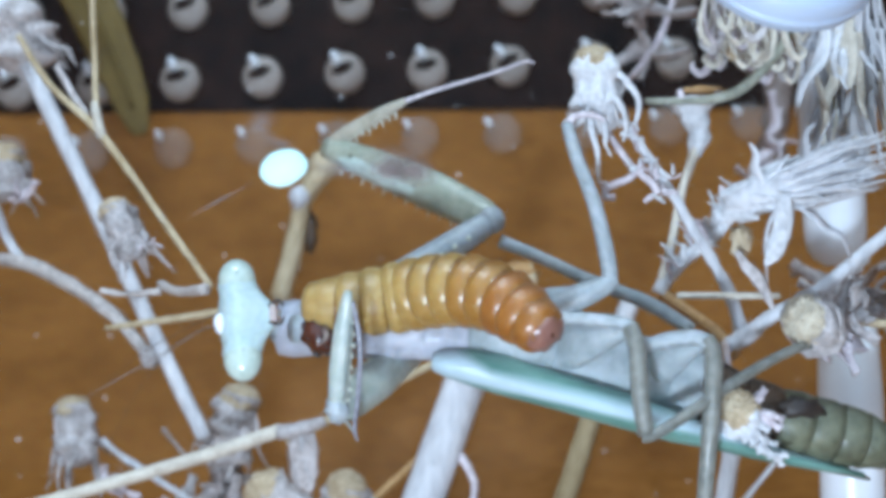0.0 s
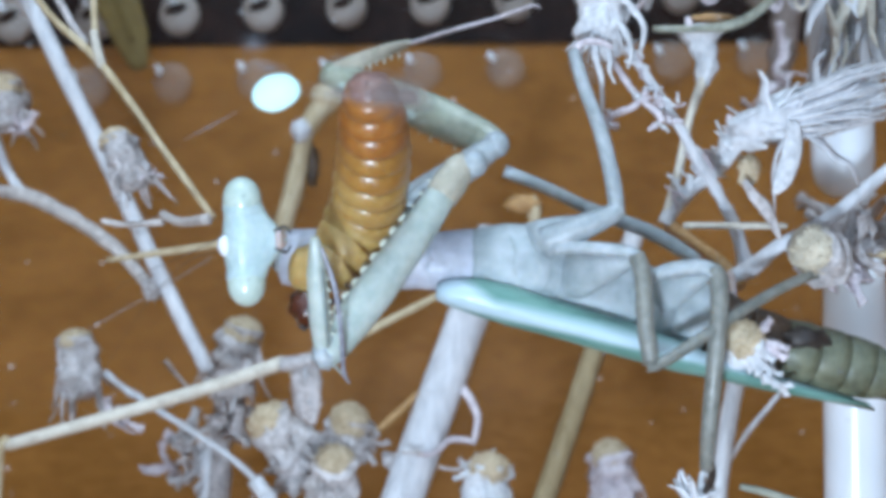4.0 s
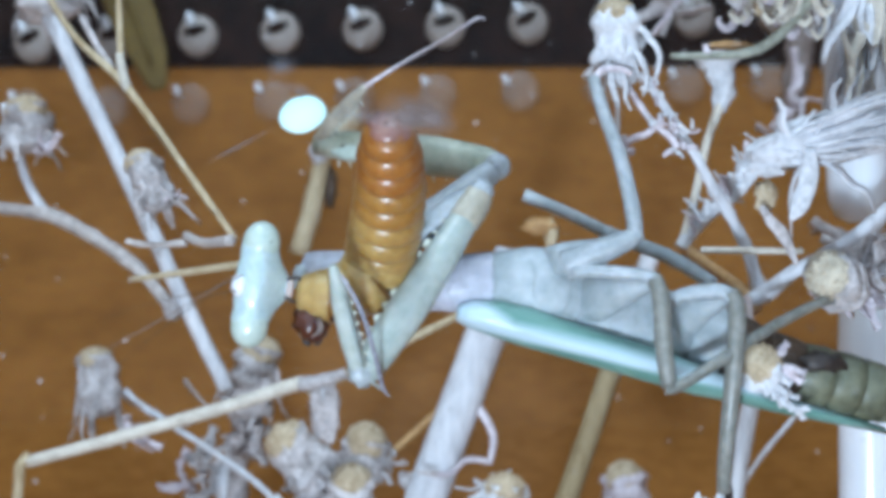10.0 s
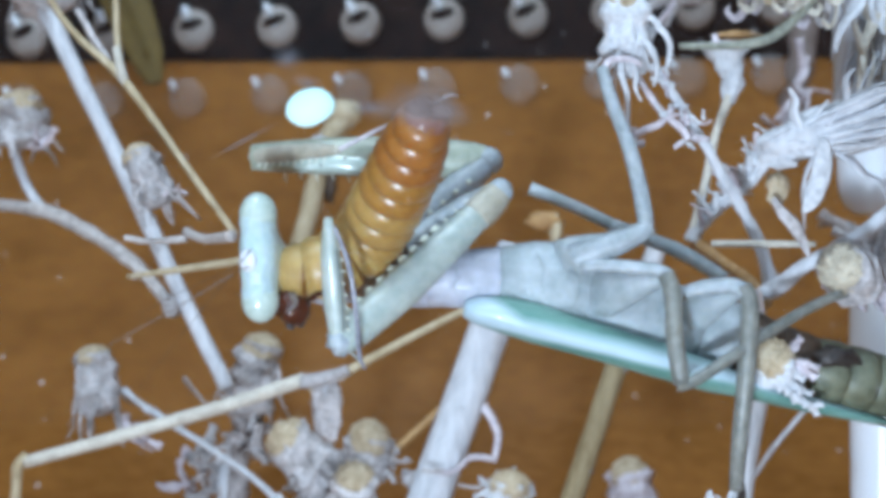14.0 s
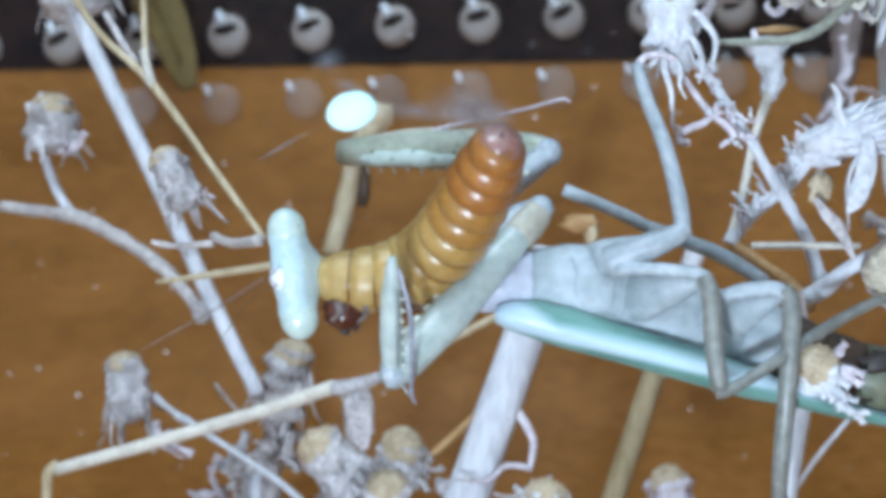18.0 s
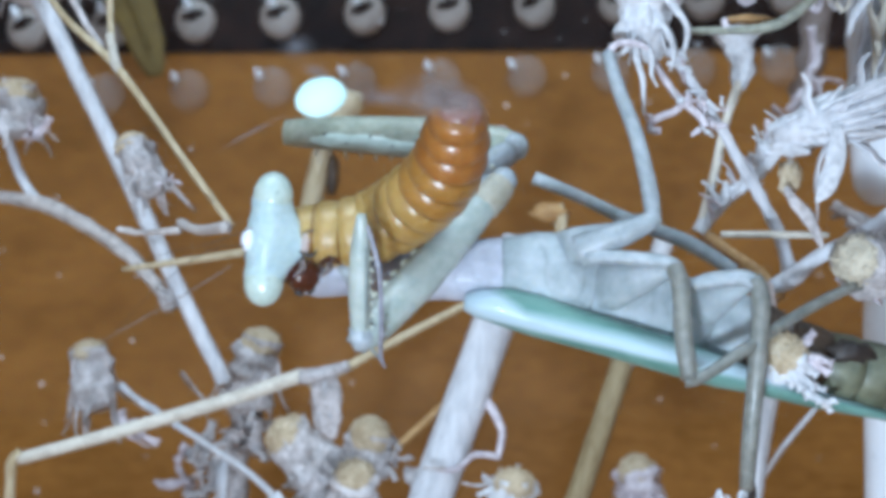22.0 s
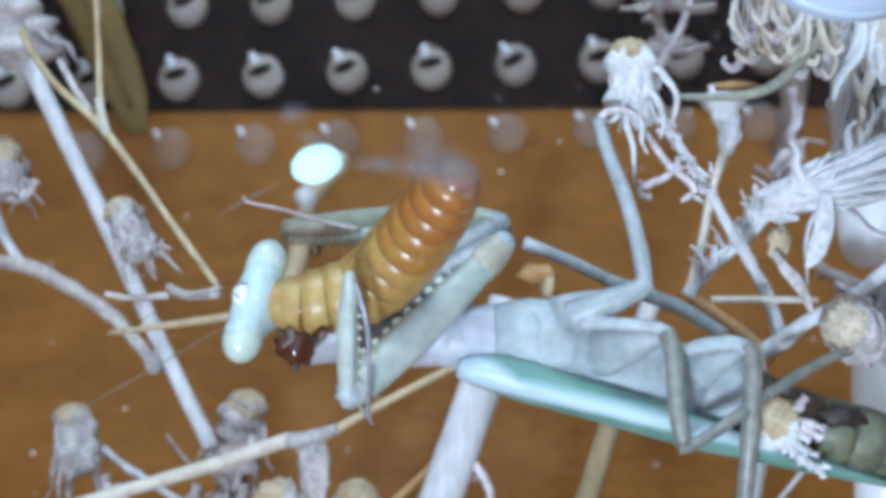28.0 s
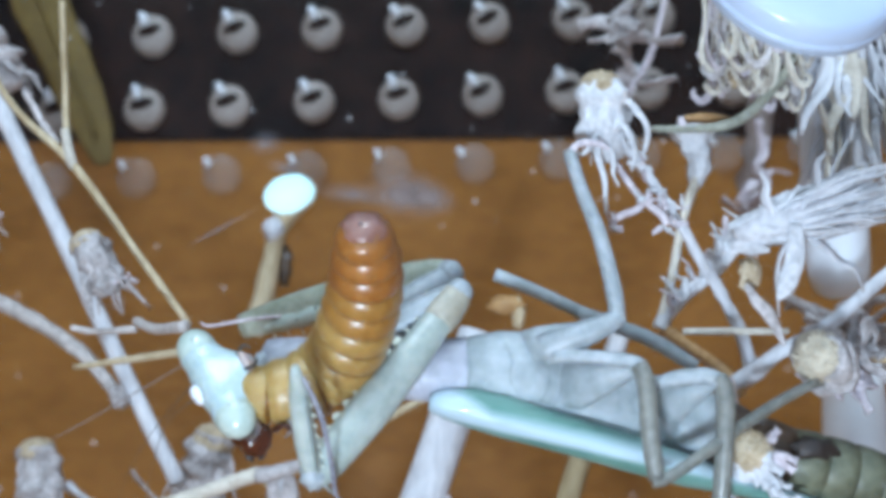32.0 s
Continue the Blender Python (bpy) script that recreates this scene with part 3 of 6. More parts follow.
tube("stalk", [(-15.27, 29.72, -19.88), (-13.81, 29.72, -22.31), (-12.83, 29.72, -26.69), (-10.89, 29.72, -46.14)], [0.68, 0.75, 0.68, 0.68], M_WHITE, cluster, wobble=0.3)
florets(cluster, (-6.77, 33.8, -17.63), (-3.23, 33.8, -18.64), 9, 2.04, M_GREY, 18)
florets(cluster, (-13.33, 33.8, -19.65), (-10.81, 33.8, -21.67), 12, 2.45, M_GREY, 19)
tube("stalk", [(-6.6, 35.16, -18.1), (-4.35, 36.52, -16.26), (-1.26, 37.88, -13.57), (0.85, 39.24, -11.61)], [0.3, 0.35, 0.34, 0.3], M_ORANGE, cluster, "thin orange stalk", wobble=0.15)

thick = thing("thick_white_stem", "thick white dried stem under the mantis", "dried stem")
tube("stem", [(6, 36.36, 1.09), (3.17, 35.08, -6.34), (0.3, 33.8, -14.09), (-2.99, 32.52, -22.91), (-7.99, 31.24, -36.45), (-10.95, 31.24, -44.59)], [1.89, 1.89, 1.87, 1.89, 1.92, 1.98], M_BLEACH, thick, wobble=0.05, sides=14)
tube("scar", [(-2.73, 29.83, -17.76), (-0.92, 29.83, -17.76)], [0.15, 0.2], M_GREY, thick, "grey scar")
tube("tendril", [(2.58, 33.8, -12.58), (3.89, 32.52, -14.92), (3.5, 31.24, -17.21)], [0.41, 0.36, 0.26], M_PINK, thick, wobble=0.3)
tube("tendril", [(3.75, 31.24, -17.11), (1.53, 31.24, -16.87), (0.05, 31.24, -18.1), (-1.91, 30.73, -17.92)], [0.26, 0.28, 0.26, 0.2], M_PINK, thick, wobble=0.3)
bud_m = thing("upright_flower", "small dried flower with pale cap", "dried flower", "dried flower heads")
flower(bud_m, (4.85, 31.6, -19.5), (-0.1, 0, -1), 1.76, 12, 4.42, M_WHITE, None, 0.35, 24, 0.85)
florets(bud_m, (2.77, 31.6, -18.76), (3.27, 31.6, -19.75), 5, 1.43, M_WHITE, 25)

olive = thing("olive_plant", "olive-yellow dried stem standing behind", "dried stem")
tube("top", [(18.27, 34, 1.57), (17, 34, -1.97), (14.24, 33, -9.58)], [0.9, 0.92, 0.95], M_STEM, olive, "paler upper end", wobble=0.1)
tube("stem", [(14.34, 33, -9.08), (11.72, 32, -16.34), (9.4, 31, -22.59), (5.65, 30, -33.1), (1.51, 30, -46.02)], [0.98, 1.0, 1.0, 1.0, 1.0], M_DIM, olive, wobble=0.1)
pale = thing("pale_stem", "pale dried stem behind the hind leg", "dried stem")
tube("stem", [(25.35, 25, -9.24), (24.42, 25, -12.95), (23.58, 25, -18.06), (22.56, 25, -25.95), (18.85, 25, -46.01)], [0.7, 0.75, 0.7, 0.7, 0.7], M_STEM, pale, wobble=0.15)
tube("stem", [(24.19, 26, -18.24), (26.07, 26, -15.43), (28.88, 26, -12.14)], [0.2, 0.22, 0.2], M_STEM, pale, wobble=0.2)
blur = thing("far_flower", "brownish grey dried flower standing at the back", "dried flower", "dried flower heads")
flower(blur, (17.16, 45, -20.84), (0.15, 0, -1), 1.9, 12, 7, M_PINK, M_CAP, 0.5, 26, 0.9)

foot = thing("white_flower_tuft", "tuft of white dried petals at the foot of the leg", "dried flower")
for k in range(12):
    rr = random.Random(100 + k)
    bract(foot, "petal", (16.84, 2, -16.59), (rr.uniform(-0.9, 0.7), rr.uniform(-0.5, 0.5), 1), rr.uniform(1.4, 2.6), 0.42, M_WHITE, rr.uniform(-0.5, 0.5), 200 + k, flat=0.5)
tube("stalk", [(16.94, 2, -16.05), (17.09, 2, -18.55), (17.37, 2, -23.56), (18.09, 2, -46.01)], [0.5, 0.5, 0.5, 0.5], M_WHITE, foot, wobble=0.3)
tube("twig", [(20.02, 4, -15.66), (21.86, 4, -16.1), (24.43, 4, -17.02)], [0.2, 0.28, 0.3], M_TWIG, foot, wobble=0.2)

knob = thing("knobbed_stem", "brown stem with a knobbed end behind the larva", "dried stem")
tube("stem", [(-15.99, 53.04, 1.25), (-14.5, 53.04, 6.6), (-13.55, 53.04, 11.06), (-12.42, 53.04, 13.43), (-10.76, 53.04, 15.4)], [1.12, 1.08, 0.95, 1.12, 1.25], M_STRAW, knob, wobble=0.2)
part("knob", ball(bmesh.new(), (-11.06, 53.04, 15.51), (1.72, 1.45, 1.45), 16, 10, 0.3), M_STRAW, knob)
part("knob", ball(bmesh.new(), (-13.71, 52.25, 11.99), (1.06, 1.06, 1.19), 14, 9, 0.25), M_STEM, knob)
# The shading along the stem's side is modelled as a dark lump.
part("knot", ball(bmesh.new(), (-12.74, 53.83, 8.43), (0.73, 0.79, 2.24), 12, 8, 0.4), M_BROWN_SHADE, knob, "dark brown lump for the shading beside the stem")
lump = thing("tan_husk", "small tan husk lying on the stems", "husk")
part("husk", ball(bmesh.new(), (7.85, 30.02, 3.56), (1.45, 0.83, 0.7), 14, 9, 0.7), M_ORANGE, lump)
part("husk", ball(bmesh.new(), (8.82, 30.02, 2.73), (0.6, 0.55, 1.3), 12, 8, 0.6), M_STRAW, lump)
leaf = thing("olive_leaf", "broad olive-yellow dried leaf at the back", "leaf")
tube("midrib", [(-55, 90.83, 63.48), (-48.65, 90.83, 46.03), (-44.33, 90.83, 35.79), (-41.19, 90.83, 27.95)], [0.4, 0.4, 0.34, 0.23], M_OLIVE, leaf)
tube("blade", [(-55.32, 91.75, 63.83), (-48.93, 91.75, 46.28), (-44.58, 91.75, 35.98), (-41.43, 91.75, 28.1), (-40.25, 91.75, 24.18)], [3.33, 3.79, 3.33, 2.42, 0.92], M_OLIVE, leaf, flat=0.12, wobble=0.15, sides=12)

# plants on the side of the hind legs
top = thing("white_flower", "white dried flower with yellow cap and long drooping strips", "dried flower", "dried flower heads")
TOPC = V((10.65, 2, 15.95))
flower(top, tuple(TOPC), (0.12, 0, -1), 1.3, 6, 3.6, M_WHITE, M_CAP, 0.2, 31, 0.85)
tube("core", [tuple(TOPC + Vector((0, 0, -0.4))), tuple(TOPC + Vector((0.15, 0, -1.8))), tuple(TOPC + Vector((0.45, 0, -3.2))), tuple(TOPC + Vector((0.8, 0, -4.4)))], [1.0, 1.3, 1.2, 0.5], M_WHITE, top, "crumpled white core", sides=16, wobble=0.8, steps=6)
for pts, w in ((((10.1, 1.2, 13.6), (10.35, 1.0, 11.6), (10.7, 1.2, 10.0), (10.75, 1.6, 8.3)), 0.30), (((11.5, 1.0, 15.4), (12.5, 0.8, 14.6), (13.3, 0.9, 13.2), (13.1, 1.3, 11.9)), 0.32), (((11.2, 0.9, 14.2), (12.1, 0.7, 13.0), (12.5, 0.9, 11.9), (12.3, 1.2, 10.8)), 0.26), (((10.3, 1.0, 13.2), (9.9, 0.8, 12.4), (9.5, 1.0, 11.9), (8.9, 1.3, 11.8)), 0.20), (((10.7, 1.0, 13.0), (11.2, 0.8, 11.6), (11.2, 1.0, 10.6), (11.6, 1.3, 9.9)), 0.24)):
    tube("strip", pts, [w * 0.6, w * 0.75, w * 0.6, w * 0.3], M_WHITE, top, sides=8, flat=0.25, wobble=0.8, seed=w * 40)
STEMS = (([(12.5, 2.6, 12.5), (13.76, 3, 10.67), (14.77, 3.4, 9.28), (16.1, 4, 7.35), (17.55, 5, 5.2), (19.1, 6, 3.0), (20.6, 7, 0.1), (21.3, 8, -1.91)], [0.26, 0.30, 0.30, 0.33, 0.36, 0.40, 0.46, 0.6], M_BLEACH),
         ([(11.4, 2.5, 11.7), (12.3, 2.5, 10.4), (13.03, 2.5, 9.41), (14.36, 2.5, 8.25), (14.68, 2.5, 7.6)], [0.26, 0.24, 0.22, 0.24, 0.3], M_PINK),
         ([(13.71, 2.5, 9.6), (12.95, 2.4, 8.7), (12.05, 2.3, 8.3), (11.4, 2.3, 7.9), (11.3, 2.3, 7.45), (11.9, 2.3, 7.4)], [0.2, 0.24, 0.22, 0.24, 0.22, 0.26], M_PINK))
for pts, radii, mat in STEMS:
    tube("stem", pts, radii, mat, top, wobble=0.45)
for (ax0, ay0, az0), count in (((13.4, 2.6, 11.2), 5), ((14.6, 2.8, 9.5), 6), ((15.4, 3.2, 8.6), 4), ((14.5, 2.4, 7.8), 4), ((11.6, 2.2, 7.6), 4), ((13.0, 2.3, 9.3), 3)):
    rr = random.Random(int(ax0 * 100))
    for k in range(count):
        p = Vector((ax0 + rr.uniform(-0.5, 0.5), ay0, az0 + rr.uniform(-0.5, 0.5)))
        bract(top, "floret", tuple(p), (rr.uniform(-1, 1), rr.uniform(-0.6, 0.2), rr.uniform(-0.7, 0.9)), rr.uniform(0.55, 1.05), rr.uniform(0.16, 0.26), M_PINK if k % 2 else M_WHITE, rr.uniform(-0.8, 0.8), 330 + k + count * 7, flat=0.5, tip=0.9)

fork = thing("forked_stem", "whitish forked dried stem with flower heads", "dried stem")
tube("stem", [(20.33, 7, -2.25), (21.36, 7, -1.79), (22.88, 5, -0.26), (25.85, 5, 1.34), (29.48, 6, 3.99), (34.87, 7, 8.03)], [0.5, 0.6, 0.48, 0.45, 0.45, 0.45], M_BLEACH, fork, wobble=0.2)
tube("stem", [(20.86, 7, -3.01), (19.88, 8, -1.43), (18.59, 10, -0.16), (16.81, 11, 1.32)], [0.44, 0.46, 0.44, 0.48], M_ORANGE, fork, "orange-brown branch", wobble=0.15)
tube("stem", [(20.21, 7, -2.06), (19.98, 5, -3.86), (19.95, 3, -5.76)], [0.3, 0.24, 0.24], M_FLESH, fork, "pinkish stalk", wobble=0.2)
flower(fork, (24.24, 2, -0.5), (0.7, 0.7, -0.1), 1.55, 3, 1.7, M_GREY, M_PALECAP, 0.9, 36, 0.9)
florets(fork, (25.53, 4, -2.16), (28.82, 5, -2.38), 12, 1.7, M_PINK, 37)
florets(fork, (26.92, 6, 0.04), (29.48, 6, 0.04), 14, 2.0, M_GREY, 38)
flower(fork, (19.6, 1, -6.05), (0.45, 0.6, -0.7), 1.32, 2, 1.8, M_WHITE, M_CAP, 0.2, 39, 0.95)
for k, (a, b, w, mat) in enumerate((((20.8, 0.3, -6.0), (22.0, 0, -6.7), 0.62, M_PINK), ((20.5, 0.3, -5.4), (21.1, 0, -4.6), 0.34, M_PINK), ((20.7, 0.5, -6.4), (21.9, 0.3, -7.3), 0.50, M_PINK), ((20.0, 0.3, -6.4), (21.1, 0.1, -8.0), 0.50, M_WHITE), ((19.5, 0.4, -6.9), (19.8, 0.2, -7.9), 0.42, M_WHITE), ((20.4, 0.4, -7.4), (21.6, 0.3, -8.3), 0.42, M_WHITE), ((20.4, 0.2, -6.6), (21.2, 0, -7.2), 0.36, M_WHITE), ((19.7, 0.1, -6.8), (20.3, 0, -8.0), 0.40, M_WHITE), ((20.0, 0.1, -7.0), (20.8, 0, -8.5), 0.36, M_WHITE), ((20.5, 0, -8.0), (21.3, 0, -8.8), 0.32, M_WHITE), ((21.1, 0, -8.6), (22.1, 0.1, -8.8), 0.46, M_WHITE), ((21.6, 0, -8.7), (22.0, 0.2, -9.4), 0.30, M_WHITE))):
    bract(fork, "petal", a, V(b) - V(a), (V(b) - V(a)).length, w, mat, 0.12, 900 + k, flat=0.5, tip=0.9)
tube("stem", [(16.5, 4, 1.13), (19.5, 4, 1.09), (23.1, 4, 1.05)], [0.2, 0.24, 0.19], M_CREAM, fork, "straw splinter", wobble=0.1)
tube("stem", [(27.92, 9, -0.55), (30.57, 9, -0.82), (34.94, 9, -1.13)], [0.3, 0.3, 0.3], M_STRAW, fork, wobble=0.1)

spike = thing("feathery_stem", "whitish stem with feathery leaflets and a cup", "dried stem")
tube("stem", [(16.68, 11, 1.36), (17.43, 11, 4.61), (18.35, 11, 8.84), (19.49, 11, 11.92)], [0.5, 0.34, 0.30, 0.36], M_CREAM, spike, wobble=0.2)
tube("base", [(16.6, 11, 1.28), (17, 11, 2.31), (17.41, 11, 3.65)], [0.55, 0.5, 0.35], M_WHITE, spike, wobble=0.3)
tube("cup", [(19.28, 11, 10.96), (19.51, 11, 12.7), (19.15, 11, 14.45), (19.09, 11, 15.22)], [0.32, 0.85, 1.45, 1.75], M_WHITE, spike, "whitish funnel-shaped cup", flat=0.5, wobble=0.85, sides=15, steps=6)
tube("leaf_stem", [(16.92, 11, 1.74), (18.52, 10, 3.8), (20.19, 9, 5.25), (21.46, 8, 7.41)], [0.3, 0.34, 0.4, 0.5], M_WHITE, spike, wobble=0.3)
A, B = V((17.28, 10.5, 2.3)), V((21.47, 8, 7.78))
for k in range(34):
    rr = random.Random(400 + k)
    bract(spike, "leaflet", tuple(A.lerp(B, k / 33)), (rr.uniform(-0.5, 0.9), rr.uniform(-0.5, 0.1), rr.uniform(0.5, 1.1)), rr.uniform(1.2, 2.2), 0.42, M_WHITE if k % 4 else M_PINK, 0.25, 400 + k, flat=0.3, tip=0.5)

twig = thing("grey_green_twig", "thin grey-green twig with a bent end", "twig")
tube("stem", [(15.28, 8, 14.46), (17.7, 8, 14.45), (20.5, 8, 14.65), (22.38, 8, 15.61), (24.48, 8, 17.85), (26.42, 8, 20.85)], [0.22, 0.26, 0.34, 0.36, 0.34, 0.3], M_TWIG, twig, wobble=0.25)
tube("stub", [(17.64, 8, 15.27), (17.78, 8, 14.59)], [0.2, 0.28], M_PINK, twig)
part("crumb", ball(bmesh.new(), (19.45, 9, 15.36), (1.6, 0.5, 0.3), 12, 8, 0.5), M_ORANGE, twig, "rust-brown crumb")

curls = thing("curly_flower", "dried flower head of long curled cream filaments", "dried flower", "dried flower heads")
C0 = V((21.81, 8, 21.59))
for k in range(46):
    rr = random.Random(500 + k)
    a = C0 + Vector((rr.uniform(-2.6, 3.6), rr.uniform(-1.5, 1.5), rr.uniform(0.5, 4.0)))
    drop = rr.uniform(4.0, 7.2) + 0.45 * max(0, a.x - C0.x)
    sx = rr.uniform(0.5, 1.3) * rr.choice((-1, 1))
    pts = [a, a + Vector((sx * 0.15, 0, -drop * 0.35)), a + Vector((-sx * 0.2, -0.2, -drop * 0.7)), a + Vector((sx * 0.1, -0.4, -drop * 0.93)), a + Vector((sx * 0.6, -0.5, -drop)), a + Vector((sx * 1.05, -0.3, -drop + 0.5)), a + Vector((sx * 0.8, 0, -drop + 0.95))]
    tube("filament", [tuple(p) for p in pts], [0.14, 0.22, 0.26, 0.28, 0.27, 0.2, 0.08], (M_CREAM, M_PINK, M_CREAM, M_GREY)[k % 4], curls, sides=8, flat=0.16, hint=(math.cos(k * 1.7), math.sin(k * 1.7), 0.2), wobble=0.5, seed=k)
part("heart", ball(bmesh.new(), (21.83, 9, 19.15), (1.1, 0.9, 1.7), 14, 9, 0.3), M_CAP, curls, "yellow-brown heart")

brush = thing("silvery_brush_flower", "silvery dried thistle-like flower with long bristles", "dried flower")
BA, BB = V((18.9, 0.6, 6.95)), V((27.04, 0.6, 9.1))
ax = (BB - BA).normalized()
tube("base", [tuple(BA), tuple(BA + ax * 2.0), tuple(BA + ax * 4.5)], [0.45, 1.17, 0.99], M_STEM, brush, wobble=0.5)
for k in range(280):
    rr = random.Random(2600 + k)
    off = Vector((0, rr.uniform(-1, 1), rr.uniform(-1, 1)))
    s = BA + ax * rr.uniform(1.2, 4.6) + off * 0.8
    bow = Vector((0, 0, 0.45 * math.sin(k)))
    tube("bristle", [tuple(s), tuple(s + ax * 1.6 + off * 0.45 + bow * 0.4), tuple(s + ax * 3.4 + off * 0.8 + bow * 0.6), tuple(s + ax * rr.uniform(4.2, 6.5) + off * 1.1)], [0.13, 0.13, 0.10, 0.03] if k % 3 else [0.2, 0.2, 0.16, 0.04], M_WHITE if k % 3 else M_BLEACH, brush, sides=4, steps=2)
for k in range(16):
    rr = random.Random(650 + k)
    off = Vector((0, math.cos(k * 2.4), math.sin(k * 2.4)))
    bract(brush, "scale", tuple(BA + ax * rr.uniform(-0.6, 2.4) + off * 0.7), ax + off * 0.35, rr.uniform(1.6, 2.8), 0.5, M_WHITE, 0.1, 660 + k, flat=0.25)
for k, (a, w, ln) in enumerate((((2.0, -0.6, 0.6), (-0.1, -0.2, 1.0), 3.0), ((3.0, -0.8, -0.5), (-0.35, 0, -1.0), 4.4), ((4.2, -1.0, -0.4), (0.75, 0, -0.5), 4.4), ((3.6, -0.8, 1.0), (0.7, 0, 1.0), 4.2), ((5.0, -0.6, 1.0), (0.2, 0, 1.0), 4.6))):
    bract(brush, "bract", tuple(BA + Vector(a)), w, ln, 0.5, M_BLEACH, 0.15, 700 + k, flat=0.2)
tube("leaf", [(19.64, 1, 3.86), (20.30, 1, 2.91), (21.06, 1, 2.00), (21.85, 1, 0.18)], [0.16, 0.36, 0.42, 0.1], M_GREY, brush, "curled grey leaf", flat=0.3, wobble=0.3)
part("crumb", ball(bmesh.new(), (20.18, 2, 4.65), (0.75, 0.5, 0.9), 12, 8, 0.7), M_CAP, brush, "yellowish crumb")
tube("leaf", [(22.2, -0.9, 7.3), (22.13, -0.9, 5.65), (21.6, -0.9, 3.9), (20.95, -0.8, 2.9)], [0.36, 0.62, 0.6, 0.12], M_WHITE, brush, flat=0.2, wobble=0.2)

fibre = thing("fibrous_white_flower", "bundle of white fibrous dried strips", "dried flower")
for k in range(66):
    rr = random.Random(800 + k)
    s = V((rr.uniform(27.4, 32.5), rr.uniform(9.3, 11.2), rr.uniform(16.7, 26.6) if k < 44 else rr.uniform(13.5, 18.0)))
    bract(fibre, "strip", tuple(s), (rr.uniform(-0.22, 0.22), 0, -1), rr.uniform(4.0, 7.5), rr.uniform(0.35, 0.75), (M_BLEACH, M_BLEACH, M_WHITE, M_BLEACH, M_CREAM)[k % 5], 0.12, 800 + k, flat=0.22)
tube("stalk", [(29.93, 13, 22.9), (29.2, 13, 17.3), (28.28, 13, 12.13)], [0.7, 0.6, 0.3], M_WHITE, fibre, wobble=0.3)

haze = thing("far_dry_flower", "pale grey-brown dried flower far behind", "dried flower", "dried flower heads")
tube("stalk", [(42.48, 70, 35.07), (41.47, 70, 25.65), (40.66, 70, 18.92), (40.46, 70, 11.51)], [1.5, 1.6, 1.6, 0.9], M_HAZE, haze, wobble=0.6)
florets(haze, (32.93, 44, 17.73), (34.03, 44, 11.66), 9, 2.6, M_PINK, 52)
haze2 = thing("far_dry_flower", "pale grey-brown dried flower far behind", "dried flower", "dried flower heads")
florets(haze2, (35.15, 30, 2), (38.31, 30, 0.05), 26, 3.4, M_GREY, 54)
tube("stalk", [(36.85, 30, 2), (37.34, 30, -3.85), (37.83, 30, -12.63)], [0.6, 0.6, 0.6], M_GREY, haze2, wobble=0.4)
haze3 = thing("far_dry_flower", "pale dried flower wisps before the black strip", "dried flower", "dried flower heads")
florets(haze3, (18.85, 40, 30.97), (21.83, 40, 22.43), 14, 3.2, M_GREY, 55)
tube("stalk", [(24.8, 40, 35.25), (22.46, 40, 26.68), (19.18, 40, 21.92)], [0.3, 0.35, 0.25], M_PINK, haze3, wobble=0.3)

# ---- white plastic tubes and cap ----
pipe = thing("white_plastic_tube", "upright white glossy plastic tube with a rounded end", "tube")
tube("tube", [(29.64, 13.56, 35.4), (29.73, 13.56, 14.02), (29.85, 13.56, 5.8), (29.89, 13.56, 3.95), (29.93, 13.56, 3.25)], [2.3, 2.3, 2.23, 1.73, 0.58], M_PLASTIC, pipe, sides=20, steps=5)
tube("collar", [(29.73, 13.56, 11.96), (29.73, 13.56, 11.47)], [2.38, 2.38], M_PLASTIC, pipe, sides=20)
pipe2 = thing("white_plastic_tube", "upright white glossy plastic tube behind the abdomen", "tube")
tube("tube", [(30.59, 13.56, 0.45), (30.59, 13.56, -1.19), (30.67, 13.56, -6.54), (30.75, 13.56, -18.87), (30.92, 13.56, -46.09)], [0.58, 2.02, 2.3, 2.3, 2.3], M_PLASTIC, pipe2, sides=20, steps=5)
tube("collar", [(30.67, 13.56, -8.18), (30.67, 13.56, -8.59)], [2.36, 2.36], M_PLASTIC, pipe2, sides=20)


def cap_profile(profile, n=48):
    """A turned dish about the y axis."""
    bm = bmesh.new()
    rings = [[bm.verts.new((math.cos(6.28318 * k / n) * r * S, y * S, math.sin(6.28318 * k / n) * r * S)) for k in range(n)] for r, y in profile]
    for a, b in zip(rings, rings[1:]):
        for k in range(n):
            bm.faces.new((a[k], a[(k + 1) % n], b[(k + 1) % n], b[k]))
    bm.faces.new(rings[0])
    bm.faces.new(list(reversed(rings[-1])))
    return bm


lid = thing("bottle_lid", "round white plastic cap with a raised rim", "cap")
part("dish", cap_profile([(3.6, -0.75), (4.3, -0.78), (4.8, -0.72), (5.1, -0.6), (5.3, -0.3), (5.35, 0.4), (5.3, 1.4), (4.9, 1.7)]), M_LID, lid)
part("rim", cap_profile([(5.30, 0.6), (5.40, 0.65), (5.40, 1.1), (5.28, 1.15)]), M_LID, lid, "raised rim")
lid.matrix_basis = Matrix.Translation(V((20.1, -10, 20.19)) * S) @ pose(0, 0, 0, -28, 0, 8)


# ---- the mantis ----
mantis = thing("mantis", "pale green praying mantis hanging upside down and eating a larva", "insect")


